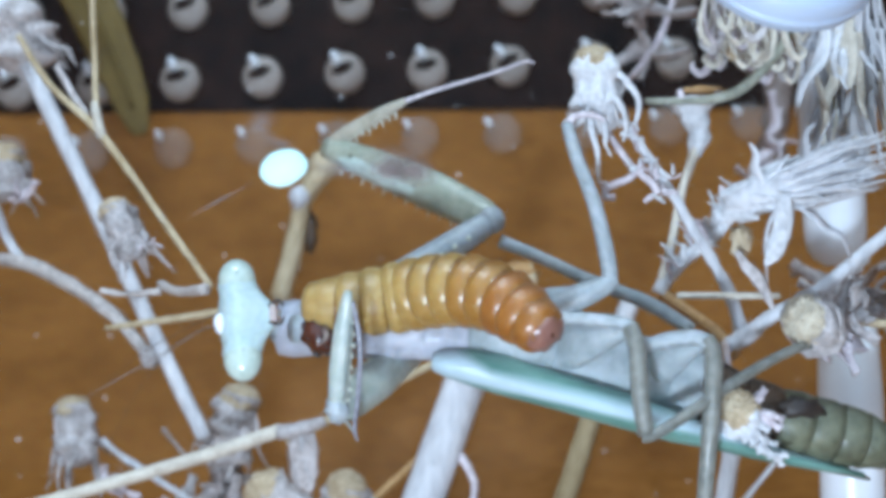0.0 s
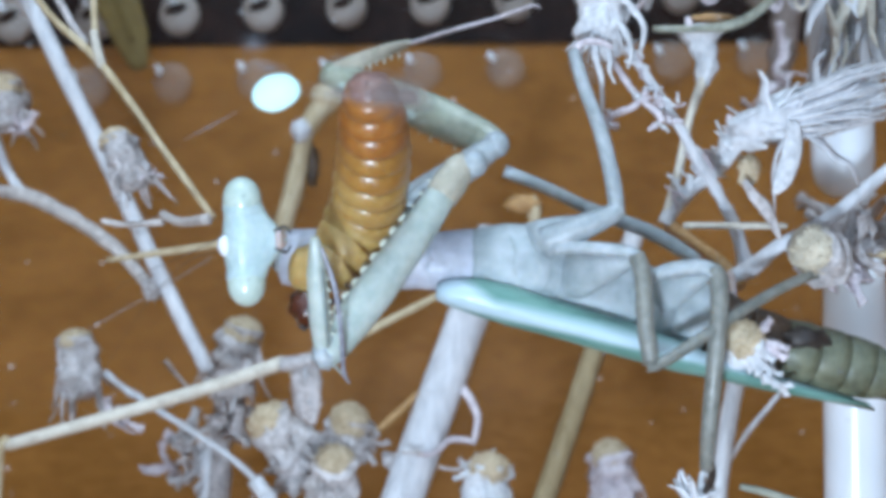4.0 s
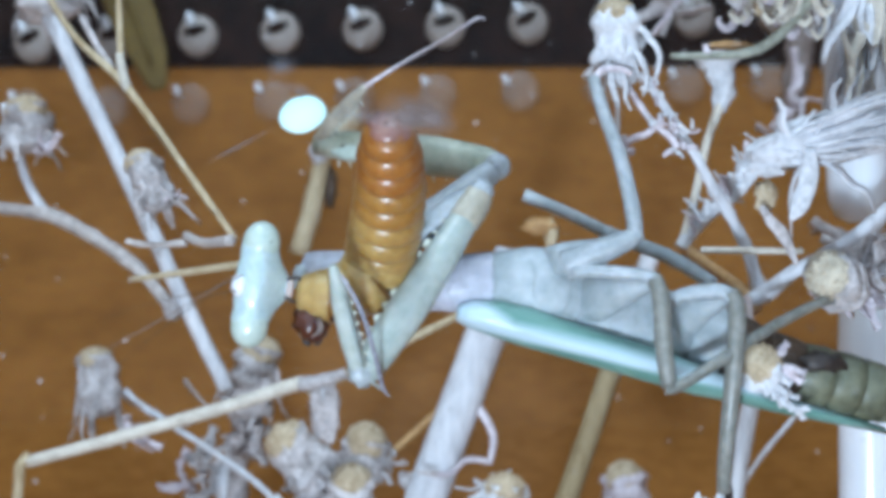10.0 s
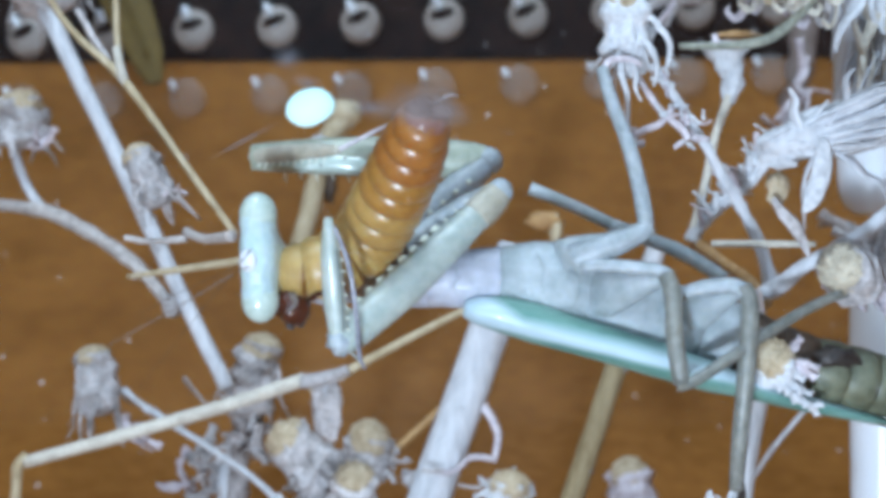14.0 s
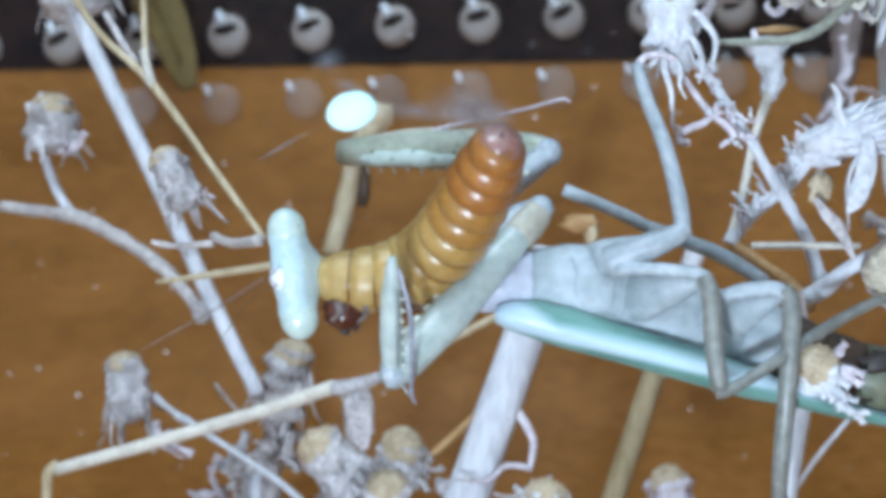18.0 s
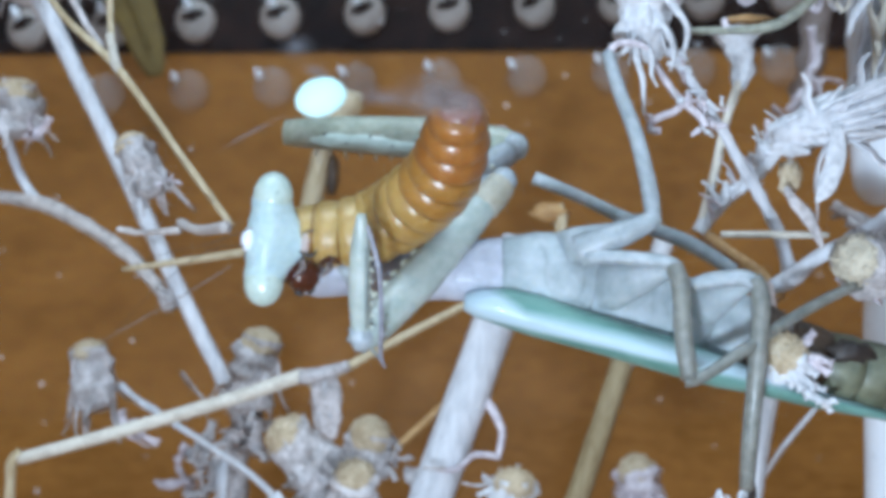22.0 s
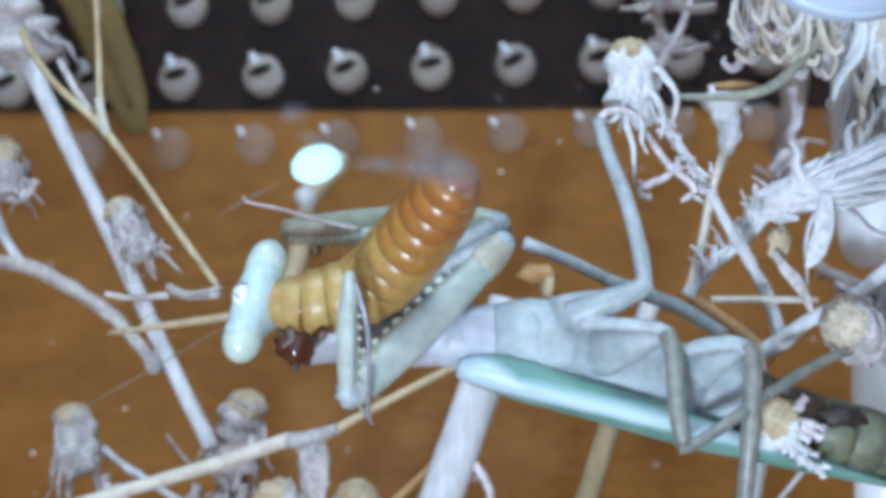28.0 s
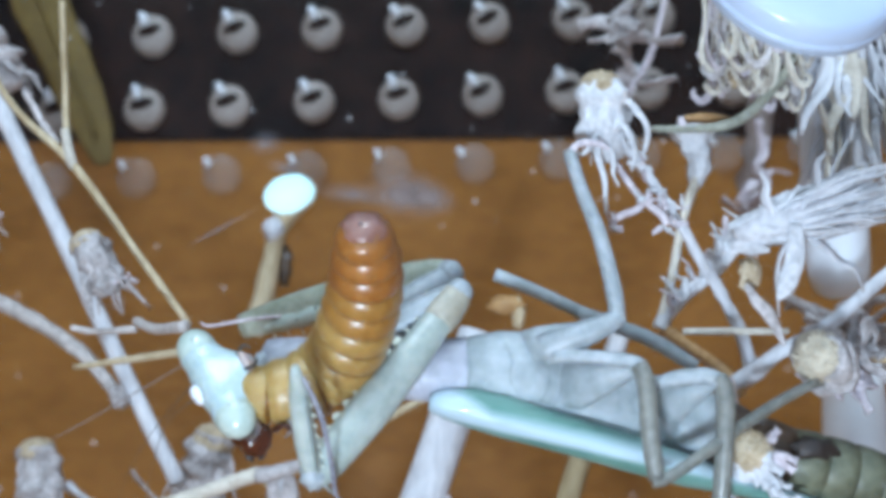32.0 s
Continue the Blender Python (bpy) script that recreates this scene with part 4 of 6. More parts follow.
def loft(bm, secs, sides=16):
    """Rings of (centre, half depth, half height)."""
    rings = []
    for i, (c, ry, rz) in enumerate(secs):
        a, b = V(secs[max(i - 1, 0)][0]), V(secs[min(i + 1, len(secs) - 1)][0])
        tan = (b - a).normalized()
        up = tan.cross(Vector((0, 1, 0))).normalized() * -1
        rings.append([bm.verts.new((V(c) + Vector((0, 1, 0)) * (math.cos(6.28318 * k / sides) * ry) + up * (math.sin(6.28318 * k / sides) * rz)) * S) for k in range(sides)])
    for a, b in zip(rings, rings[1:]):
        for k in range(sides):
            bm.faces.new((a[k], a[(k + 1) % sides], b[(k + 1) % sides], b[k]))
    bm.faces.new(rings[0])
    bm.faces.new(list(reversed(rings[-1])))
    return bm


def loft_part(name, secs, mat, label=""):
    return part(name, loft(bmesh.new(), secs), mat, mantis, label)


loft_part("neck", [((-9.77, 2, -0.43), 0.5, 0.6), ((-9.26, 2.4, -0.59), 0.8, 1.0), ((-8.63, 3, -0.74), 1.2, 1.5)], M_COXA, "grey neck")
loft_part("prothorax", [((-9.35, 3, -0.74), 0.9, 1.2), ((-9.13, 3, -0.74), 1.3, 1.7), ((-8.27, 3, -0.78), 1.5, 1.85), ((-6.65, 3, -0.72), 1.55, 1.8), ((-4.67, 3, -0.58), 1.55, 1.75), ((-4.21, 2.5, -1.12), 1.5, 1.6), ((-2.04, 2.2, -1.22), 1.6, 1.62), ((-0.43, 2, -1), 1.75, 1.76), ((0.82, 2, -0.93), 1.7, 1.8)], M_BELLY, "lavender-grey front thorax")
BODY = [((-1.75, 2, -1.18), 1.40), ((-0.25, 2, -1.04), 1.66), ((1.36, 2, -1), 1.78), ((2.9, 2.2, -1.04), 1.92), ((4.78, 2.4, -1.11), 2.32), ((6.58, 2.5, -1.33), 2.48), ((8.42, 2.8, -1.88), 2.48), ((10.64, 3.2, -2.83), 2.42), ((13.21, 3.4, -3.79), 2.4)]


def body_slice(name, first, last, label=""):
    """A stretch of the trunk, with a slightly raised lip at its rear end."""
    secs = [((c[0], c[1] - 0.35 * q, c[2]), q * 0.65, q * 1.05) for c, q in BODY[first:last + 1]]
    c, q = BODY[last]
    d = (V(BODY[last][0]) - V(BODY[last - 1][0])).normalized()
    c = V(c) - Vector((0, 0.35 * q, 0))
    secs[-1] = (tuple(c - d * 0.15), q * 0.66, q * 1.06)
    secs.append((tuple(c + d * 0.05), q * 0.64, q * 1.03))
    return loft_part(name, secs, M_BELLY if first == 0 else M_PLATE, label)


def skin(s, angle, lift=1.012):
    """A point on the trunk: s along its sections, the angle up from the side that faces the glass."""
    i = min(int(s), len(BODY) - 2)
    (a, qa), (b, qb) = BODY[i], BODY[i + 1]
    f = s - i
    q, w = (qa * (1 - f) + qb * f) * lift, radians(angle)
    return V(a).lerp(V(b), f) + Vector((0, -0.35 * q - math.cos(w) * q * 0.65, math.sin(w) * q * 1.05))


def seam(steps, r=0.03):
    tube("seam", [tuple(skin(s, w)) for s, w in steps], [r * 0.5] + [r] * (len(steps) - 2) + [r * 0.5], M_SEAM, mantis, "dark seam between plates", sides=6, steps=4)


body_slice("mesothorax", 0, 3)
body_slice("metathorax", 3, 6)
body_slice("abdomen_base", 6, 8)
seam([(3.05, 75), (3.0, 40), (3.08, 5), (3.02, -30)])
seam([(5.0, 80), (5.3, 45), (5.6, 15), (5.5, -15), (5.1, -45)])
seam([(3.1, -20), (3.9, -32), (4.8, -38), (5.4, -30), (6.2, -44)])
seam([(4.1, 50), (4.4, 20), (4.3, -5), (4.6, -30)], 0.022)
seam([(1.2, 65), (1.3, 30), (1.2, -5), (1.3, -35)], 0.02)
# the broad roots of the middle and hind legs
for name, secs in (("coxa", [((8.31, 1.2, -1.95), 0.9, 1.5), ((9.38, 0.4, -1.89), 1.1, 1.5), ((10.49, -0.4, -1.49), 1.0, 1.15), ((11.74, -1.3, -1.03), 0.75, 0.75), ((12.64, -2, -0.75), 0.5, 0.5)]),
                   ("coxa", [((13.98, 1.6, -3.24), 0.7, 1.3), ((14.78, 0.6, -2.95), 1.0, 1.35), ((15.66, -0.2, -2.4), 0.9, 1.0), ((16.55, -0.9, -1.89), 0.7, 0.66), ((17.19, -1.4, -1.61), 0.45, 0.45)]),
                   ("coxa", [((6.51, 0.8, 0.25), 0.9, 1.1), ((7.27, 0.3, 0.52), 1.0, 1.05), ((8.24, -0.4, 0.8), 0.9, 0.9), ((9.39, -0.9, 1.03), 0.75, 0.75)])):
    loft_part(name, secs, M_PLATE)
SEG = [((12.85, 3.4, -3.6), 2.4), ((15.4, 3.4, -4.26), 2.4), ((17.72, 3.2, -4.9), 2.3), ((19.97, 2.8, -5.85), 2.0), ((22.38, 3, -6.7), 1.95), ((24.37, 3, -7.21), 2.0), ((26.18, 3, -7.68), 1.95), ((27.81, 3, -8.15), 1.85), ((29.26, 3, -8.58), 1.5), ((30.53, 3, -9.02), 0.7)]
# Rings 2 and 3 are dark brown in place of the shadow on them.
for k in range(len(SEG) - 1):
    (a, ra), (b, rb) = SEG[k], SEG[k + 1]
    a, b = V(a), V(b)
    loft_part("abdomen_ring", [(tuple(a.lerp(b, -0.12)), ra * 0.9, ra * 0.9), (tuple(a.lerp(b, 0.1)), ra, ra), (tuple(a.lerp(b, 0.7)), rb * 1.03, rb * 1.03), (tuple(a.lerp(b, 1.02)), rb * 0.97, rb * 0.97)], M_PLATE if k < 2 else M_BROWN_SHADE if k < 4 else M_ABDOMEN)
# Dark lump that paints the shadow lying on the abdomen.
part("dark_patch", ball(bmesh.new(), (23.52, 1.4, -5.99), (1.5, 0.7, 0.7), 14, 9, 0.5), M_DARK, mantis, "dark patch painted in place of shadow")

# folded wings under the body: a green fold, its pale edge and painted sheen
loft_part("wing", [((0.62, 0.5, -2.82), 0.7, 0.46), ((0.86, 0.4, -2.85), 1.0, 0.62), ((1.5, 0.5, -2.93), 1.4, 0.86), ((3.0, 0.55, -3.17), 1.55, 1.15), ((5.0, 0.6, -3.70), 1.6, 1.26), ((7.0, 0.7, -4.34), 1.6, 1.16), ((8.9, 0.8, -4.89), 1.6, 1.14), ((12.4, 0.9, -5.98), 1.6, 1.10), ((15.8, 1.0, -7.08), 1.4, 0.96), ((18.2, 1.7, -7.86), 1.4, 0.66), ((20.8, 2.2, -8.60), 1.4, 0.58), ((24.6, 2.7, -9.55), 1.1, 0.42), ((27.81, 3.0, -10.32), 0.7, 0.18)], M_WING, "folded green wing with a pale edge and painted sheen")
loft_part("wing_tip", [((18.84, 2.6, -7.82), 1.6, 0.5), ((23.65, 3, -9.31), 1.4, 0.45), ((28.17, 3, -10.57), 0.5, 0.12)], M_ABDOMEN)


def leg(label, joints):
    """Walking leg: parts between the joints, each (name, points, radii, material)."""
    for name, pts, radii, mat in joints:
        tube(name, pts, radii, mat, mantis, label, wobble=0.06, sides=12)


leg("", (("femur", [(7.19, -0.5, 0.1), (9.04, -1, 0.86), (11.02, -1.5, 1.71), (11.64, -1.5, 2.15)], [0.95, 0.85, 0.62, 0.5], M_COXA),
         ("tibia", [(11.43, -1.5, 1.74), (11.28, -1.6, 3.34), (10.55, -1.2, 6.78), (9.6, -0.6, 9.6), (9.09, 0, 11.77)], [0.5, 0.50, 0.46, 0.42, 0.38], M_COXA),
         ("tarsus", [(9.16, 0, 11.52), (9.58, 0, 12.22), (10.77, 0.3, 12.34), (11.5, 0.5, 12.02)], [0.32, 0.22, 0.2, 0.12], M_PINK)))
leg("", (("trochanter", [(7.66, -1, -0.17), (9.64, -1.6, -0.24), (11.93, -2.2, -0.51), (12.64, -2.4, -0.91)], [0.5, 0.42, 0.42, 0.5], M_COXA),
         ("femur", [(12.44, -2.4, -0.64), (12.81, -2.6, -1.92), (12.9, -2.8, -4.59), (13.24, -2.8, -7.11)], [0.5, 0.56, 0.54, 0.5], M_LEG),
         ("tibia", [(13.01, -2.8, -7.11), (13.84, -2.8, -7.01), (16.16, -2.2, -5.71), (19, -1, -4.09), (21.84, 0.5, -2.77), (23.9, 1.5, -2.02)], [0.48, 0.36, 0.36, 0.36, 0.34, 0.3], M_LEG),
         ("tarsus", [(23.55, 1.5, -2.2), (25.29, 2.5, -1.98), (26.91, 3, -2.06)], [0.28, 0.24, 0.16], M_LEG)))
leg("", (("trochanter", [(13.23, -0.6, -2.14), (14.88, -1, -1.61), (16.57, -1.4, -1.47), (17.28, -1.6, -1.87)], [0.4, 0.5, 0.55, 0.5], M_COXA),
         ("femur", [(17.07, -1.6, -1.47), (17.53, -1.7, -2.62), (17.28, -1.6, -6.71), (17.01, -1, -10.89), (17.03, 0, -13.75)], [0.5, 0.56, 0.55, 0.52, 0.42], M_LEG),
         ("tarsus", [(17, -0.4, -12.36), (17.51, 0.6, -14.28), (17.16, 1.2, -15.46)], [0.2, 0.26, 0.2], M_DARK)))
leg("", (("femur", [(18.01, 7, -1.18), (15.53, 8, 0.5), (13.38, 9, 1.48), (10.65, 9, 2.53)], [0.45, 0.52, 0.5, 0.46], M_PLATE),
         ("tibia", [(11.04, 9, 2.38), (8.11, 9, 3.82), (5.26, 9, 5.03)], [0.44, 0.42, 0.46], M_PLATE)))

# head, moved as one part
head = thing("head", "", "")
head.parent = mantis


def head_mesh():
    """One smooth bar from eye to eye, slightly waisted, with the face drawn out to the mouth."""
    bm = bmesh.new()
    rings, n = [], 24
    for k in range(29):
        z = -2.75 + 5.5 * k / 28
        q = abs(z) / 2.75
        hx = 1.26 - 0.12 * math.exp(-((q - 0.58) / 0.2) ** 2) - 0.22 * max(0, q - 0.75) / 0.25
        hy = 1.10 - 0.10 * math.exp(-((q - 0.58) / 0.2) ** 2) - 0.25 * max(0, q - 0.75) / 0.25
        out = 1.3 * max(0.0, 1 - abs(z) / 2.2) ** 1.1
        ring = []
        for j in range(n):
            a = 2 * math.pi * j / n
            c, d = math.cos(a), math.sin(a)
            x = c * hx + (out * c ** 2 if c > 0 else 0)
            y = d * hy * (1 - 0.35 * out * max(0, c) / 1.25) - 0.10 * math.sin(3 * a) * (1 - q)
            ring.append(bm.verts.new((x * S, y * S, z * S)))
        rings.append(ring)
    for a, b in zip(rings, rings[1:]):
        for k in range(n):
            bm.faces.new((a[k], a[(k + 1) % n], b[(k + 1) % n], b[k]))
    bm.faces.new(rings[0])
    bm.faces.new(list(reversed(rings[-1])))
    return bm


part("face", head_mesh(), M_HEAD, head)
for s in (-1, 1):
    part("eye", ball(bmesh.new(), (0.02, -0.02, 2.48 * s), (1.16, 1.10, 1.38), 22, 16), M_EYE, head, "rounded yellow-green eye")
    part("pupil", ball(bmesh.new(), (0.25, -1.08, 2.45 * s + 0.2), (0.07, 0.05, 0.08), 8, 6), M_SEAM, head, "tiny dark pupil spot")
    part("mandible", ball(bmesh.new(), (2.32, 0.1, 0.2 * s), (0.22, 0.28, 0.24), 12, 8, 0.2), M_FLESH, head, "pinkish mouthpart")
    tube("palp", [(1.9, -0.3, 0.5 * s), (2.5, -0.5, 0.75 * s), (2.8, -0.4, 0.35 * s)], [0.12, 0.11, 0.05], M_DARK, head)
    tube("antenna", [(-1.0, -0.5, 0.5 * s), (-3.2, -1.2, 0.2 * s - 0.8), (-6.0, -0.8, -2.6 + s), (-8.6, 0.5, -5.0 + 2 * s)], [0.04, 0.024, 0.016, 0.01], M_BROWN_SHADE, head, "thin brown antenna")
part("lip", ball(bmesh.new(), (2.12, -0.2, 0), (0.28, 0.42, 0.75), 14, 10, 0.1), M_FLESH, head, "pinkish upper lip")
# White bump in place of the head's glint: a highlight made as a part.
part("crown", ball(bmesh.new(), (-1.10, -0.25, -0.15), (0.46, 0.60, 0.70), 16, 12, 0.05), M_PLASTIC, head, "white bump standing in for the glint on the head")


def spiny(name, length, r, mat, spines, parent, flat=0.75, tip=0.6, long=1.0):
    """A grasping segment along +x from its joint, with a row of spines below."""
    ob = tube(name, [(0, 0, 0), (length * 0.08, 0, 0.05), (length * 0.35, 0, 0.12 * r), (length * 0.7, 0, 0.1 * r), (length, 0, 0)], [r * 0.62, r * 0.85, r, r * 0.86, r * tip], mat, parent, sides=14, flat=flat)
    for k in range(spines):
        x = length * (0.12 + 0.74 * k / max(1, spines - 1))
        tube("spine", [(x, -0.15, -r * 0.75), (x - 0.12, -0.22, -r * 0.75 - long * (0.5 if k % 2 else 0.35))], [0.12, 0.02], M_SPINE, ob, sides=5)
    return ob


FN, TN, FF, TF = 14.2, 7.4, 16.0, 7.6
femur_n = spiny("fore_femur", FN, 1.22, M_GREEN, 12, mantis, long=0.55)
tibia_n = spiny("fore_tibia", TN, 0.66, M_GREEN, 9, mantis, tip=0.35, long=0.45)
tube("tarsus", [(6.9, -0.35, -0.35), (4.6, -0.85, -1.0), (1.6, -0.95, -1.15), (-0.6, -0.75, -1.1), (-1.5, -0.5, -1.35)], [0.10, 0.15, 0.15, 0.13, 0.06], M_WIRE, tibia_n, "thin lilac-grey foot")
tube("groove", [(0.9, -0.60, -0.28), (3.2, -0.66, -0.32), (5.6, -0.48, -0.28)], [0.05, 0.10, 0.04], M_SEAM, tibia_n, "dark groove", sides=6)
tube("claw", [(-0.3, -0.2, -0.4), (-0.9, -0.5, -1.0), (-1.5, -0.4, -1.3)], [0.13, 0.1, 0.03], M_LEG, tibia_n)
part("joint", ball(bmesh.new(), (0.1, 0, 0.05), (0.85, 0.66, 0.7), 16, 12, 0.3), M_COXA, tibia_n)
tube("trochanter", [(FN * 0.83, 0, 0.1), (FN * 0.90, 0, 0.08), (FN * 0.98, 0, 0.02), (FN * 1.03, 0, -0.05)], [1.0, 1.06, 0.95, 0.5], M_TAN, femur_n, "tan joint piece", sides=14, flat=0.8)
for k in range(11):
    x = FN * (0.12 + 0.062 * k)
    part("tooth_spot", ball(bmesh.new(), (x + 0.4, -0.74, -0.58), (0.13, 0.09, 0.11), 7, 5), M_DARK, femur_n, "dark spot at a spine's root")
for k in range(9):
    x = FN * (0.12 + 0.068 * k)
    part("tooth", ball(bmesh.new(), (x, -0.42, -1.02), (0.34, 0.30, 0.30), 9, 7, 0.2), M_SPINE, femur_n, "blunt whitish tooth")
femur_f = spiny("fore_femur", FF, 1.45, M_PEARL, 12, mantis, flat=0.65)
tube("inner_plate", [(FF * 0.3, 0.5, -0.35), (FF * 0.45, 0.62, -0.45), (FF * 0.6, 0.64, -0.4), (FF * 0.78, 0.56, -0.45), (FF * 0.92, 0.35, -0.3)], [0.2, 0.62, 0.66, 0.55, 0.15], M_EYE, femur_f, "pearly inner plate", flat=0.5, wobble=0.5, steps=6)
for k in range(5):
    part("speck", ball(bmesh.new(), (FF * (0.4 + 0.1 * k), 0.9, -0.05 - 0.5 * (k % 2)), (0.08, 0.1, 0.12), 6, 5), M_DARK, femur_f, "dark speck")
coxa_n = tube("fore_coxa", [(0, 0, 0), (2, 0, 0), (8, 0, 0), (11.5, 0, 0)], [0.7, 0.95, 0.9, 0.9], M_COXA, mantis, sides=12)
part("joint", ball(bmesh.new(), (0, 0, 0), (0.85, 0.8, 0.85), 14, 10), M_COXA, coxa_n)
tibia_f = spiny("fore_tibia", TF, 0.60, M_TAN, 10, mantis, tip=0.4)
tarsus_f = tube("fore_tarsus", [(0, 0, 0), (3, 0, 0.12), (6.5, 0, 0.1), (9.2, 0, 0.25), (9.8, 0, -0.1)], [0.16, 0.13, 0.12, 0.1, 0.05], M_PINK, mantis, sides=7)
coxa_f = tube("fore_coxa", [(0, 0, 0), (2, 0, 0.1), (8, 0, 0.1), (13, 0, 0)], [0.75, 0.95, 1.1, 1.0], M_COXA, mantis, sides=12)
for k in range(6):
    part("bead", ball(bmesh.new(), (2.2 + k * 1.1, -0.95, 0.3), (0.21, 0.15, 0.19), 8, 6), M_SPINE, coxa_f, "pale bead")
part("joint", ball(bmesh.new(), (0, 0, 0), (0.95, 0.9, 0.95), 14, 10), M_COXA, coxa_f)

# ---- the larva: rigid rings that follow its bending line ----
larva = thing("larva", "glossy amber beetle larva with brown bands held by the mantis", "larva")
N_RING, L_LARVA = 12, 17.2
STEP = L_LARVA / N_RING
RAD = [1.5, 1.85, 2.02, 2.12, 2.17, 2.18, 2.16, 2.12, 2.05, 1.95, 1.82, 1.62]
rings = []
for k in range(N_RING):
    r0, r1 = RAD[k], RAD[min(k + 1, N_RING - 1)]
    mat = M_LARVA if k < 4 else M_LARVA_MID if k < 7 else M_LARVA_AMBER if k < 9 else M_LARVA_RED
    if k == N_RING - 1:
        prof, rr_ = [(-0.8, 0, 0), (-0.2, 0, 0), (0.3, 0, 0), (0.7, 0, 0), (0.95, 0, 0)], [r0 * 0.95, r0, r0 * 0.92, r0 * 0.68, r0 * 0.3]
    else:
        prof, rr_ = [(-1.05, 0, 0), (-0.75, 0, 0), (-0.2, 0, 0), (0.4, 0, 0), (0.72, 0, 0), (0.95, 0, 0)], [r0 * 0.76, r0 * 0.90, r0 * 1.05, (r0 + r1) * 0.505, r1 * 0.94, r1 * 0.80]
    if k == 0:
        prof, rr_ = [(-1.5, 0, 0), (-1.4, 0, 0), (-1.1, 0, 0)] + prof[1:], [r0 * 0.25, r0 * 0.55, r0 * 0.82] + rr_[1:]
    ring = tube("ring", prof, rr_, mat, larva, sides=24, steps=3)
    if k < N_RING - 1:
        tube("band", [(0.62, 0, 0), (0.80, 0, 0), (0.96, 0, 0)], [r1 * 0.945, r1 * 0.935, r1 * 0.86], M_BAND, ring, "brown band", sides=24, steps=2)
    rings.append(ring)
part("tail_spot", ball(bmesh.new(), (1.0, -0.1, 0.15), (0.14, 0.3, 0.16), 10, 8, 0.3), M_JAW, rings[-1], "small dark tail spot")
part("tail_plate", ball(bmesh.new(), (0.60, 0, -0.03), (0.50, 1.2, 1.18), 16, 10, 0.25), M_TAIL, rings[-1], "brownish tail end")
skull = part("larva_head", ball(bmesh.new(), (0, 0, 0), (1.3, 1.1, 1.1), 20, 14, 0.25), M_JAW, larva, "glossy dark red-brown head")
for s in (-1, 1):
    tube("jaw", [(-0.8, 0, 0.35 * s), (-1.2, -0.1, 0.4 * s), (-1.45, -0.1, 0.15 * s)], [0.3, 0.22, 0.08], M_DARK, skull)
for k in range(5):
    q = rings[k // 2]
    tube("leg", [(0.1, -0.9, -1.4), (0.3, -1.4, -2.0), (-0.2, -1.6, -2.5)], [0.22, 0.17, 0.05], M_FLESH if k % 2 else M_JAW, skull if k > 3 else q, sides=6)

# ---- the glass before the plants, with the marks on it ----
glass = thing("glass_pane", "clear dusty glass pane with a white spot and smears", "glass")
part("pane", box(bmesh.new(), (-120, 0.35, -53.1), (120, 1.15, 120)), M_PANE, glass, soft=False)
part("spot", ball(bmesh.new(), (0, 0, 0), (1.18, 0.35, 0.87), 32, 20, 0.08, 1.2, Matrix.Rotation(radians(-20), 3, "Y")), M_BEAD, glass, "bright bluish-white egg-shaped spot")


def smear(name, centre, size, lean, mat, label, seed):
    """A thin uneven film on the pane; its material is densest about its own centre."""
    bm = bmesh.new()
    n = 40
    rings = []
    for f in (0.0, 0.35, 0.7, 1.0):
        ring = []
        for k in range(n):
            a = 6.28318 * k / n
            r = f * (1 + 0.22 * noise.noise((math.cos(a) * 1.6, math.sin(a) * 1.6, seed)))
            ring.append(bm.verts.new((math.cos(a) * r * S, -0.02 * (1 - f) * S, math.sin(a) * r * S)))
        rings.append(ring)
    for a, b in zip(rings, rings[1:]):
        for k in range(n):
            bm.faces.new((a[k], a[(k + 1) % n], b[(k + 1) % n], b[k]))
    bmesh.ops.remove_doubles(bm, verts=bm.verts, dist=1e-7)
    ob = part(name, bm, mat, glass, label)
    ob.matrix_basis = Matrix.Translation(V(centre) * S) @ Matrix.Rotation(radians(lean), 4, "Y") @ Matrix.Diagonal((size[0], 1, size[1], 1))
    return ob


smear("smear", (5.2, 0.30, 0.0), (2.5, 1.5), 12, M_SMEAR, "pinkish translucent smear", 3.0)
smear("smear", (6.2, 0.27, -0.15), (1.7, 0.95), 20, M_SMEAR, "pinkish translucent smear", 5.0)
smear("smear", (2.9, 0.33, 0.0), (2.6, 0.7), 8, M_FILM, "faint film", 7.0)
smear("smear", (-1.1, 0.30, 2.35), (1.15, 0.8), 0, M_FILM, "faint blue-grey film", 9.0)
smear("smear", (-0.2, 0.32, 1.2), (1.3, 0.5), 20, M_FILM, "faint film", 11.0)
smear("scratch", (-3.0, 0.31, -1.45), (2.6, 0.13), -28, M_FILM, "long faint scratch", 13.0)
smear("scratch", (-3.4, 0.29, -1.62), (1.8, 0.07), -29, M_SMEAR, "long faint scratch", 15.0)


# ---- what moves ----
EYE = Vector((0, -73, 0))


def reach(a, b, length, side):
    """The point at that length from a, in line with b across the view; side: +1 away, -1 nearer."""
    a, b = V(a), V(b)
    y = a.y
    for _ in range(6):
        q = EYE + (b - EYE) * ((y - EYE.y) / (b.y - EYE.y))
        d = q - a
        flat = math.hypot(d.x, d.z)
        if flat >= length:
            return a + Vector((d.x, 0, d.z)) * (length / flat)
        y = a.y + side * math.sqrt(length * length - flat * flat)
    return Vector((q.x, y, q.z))


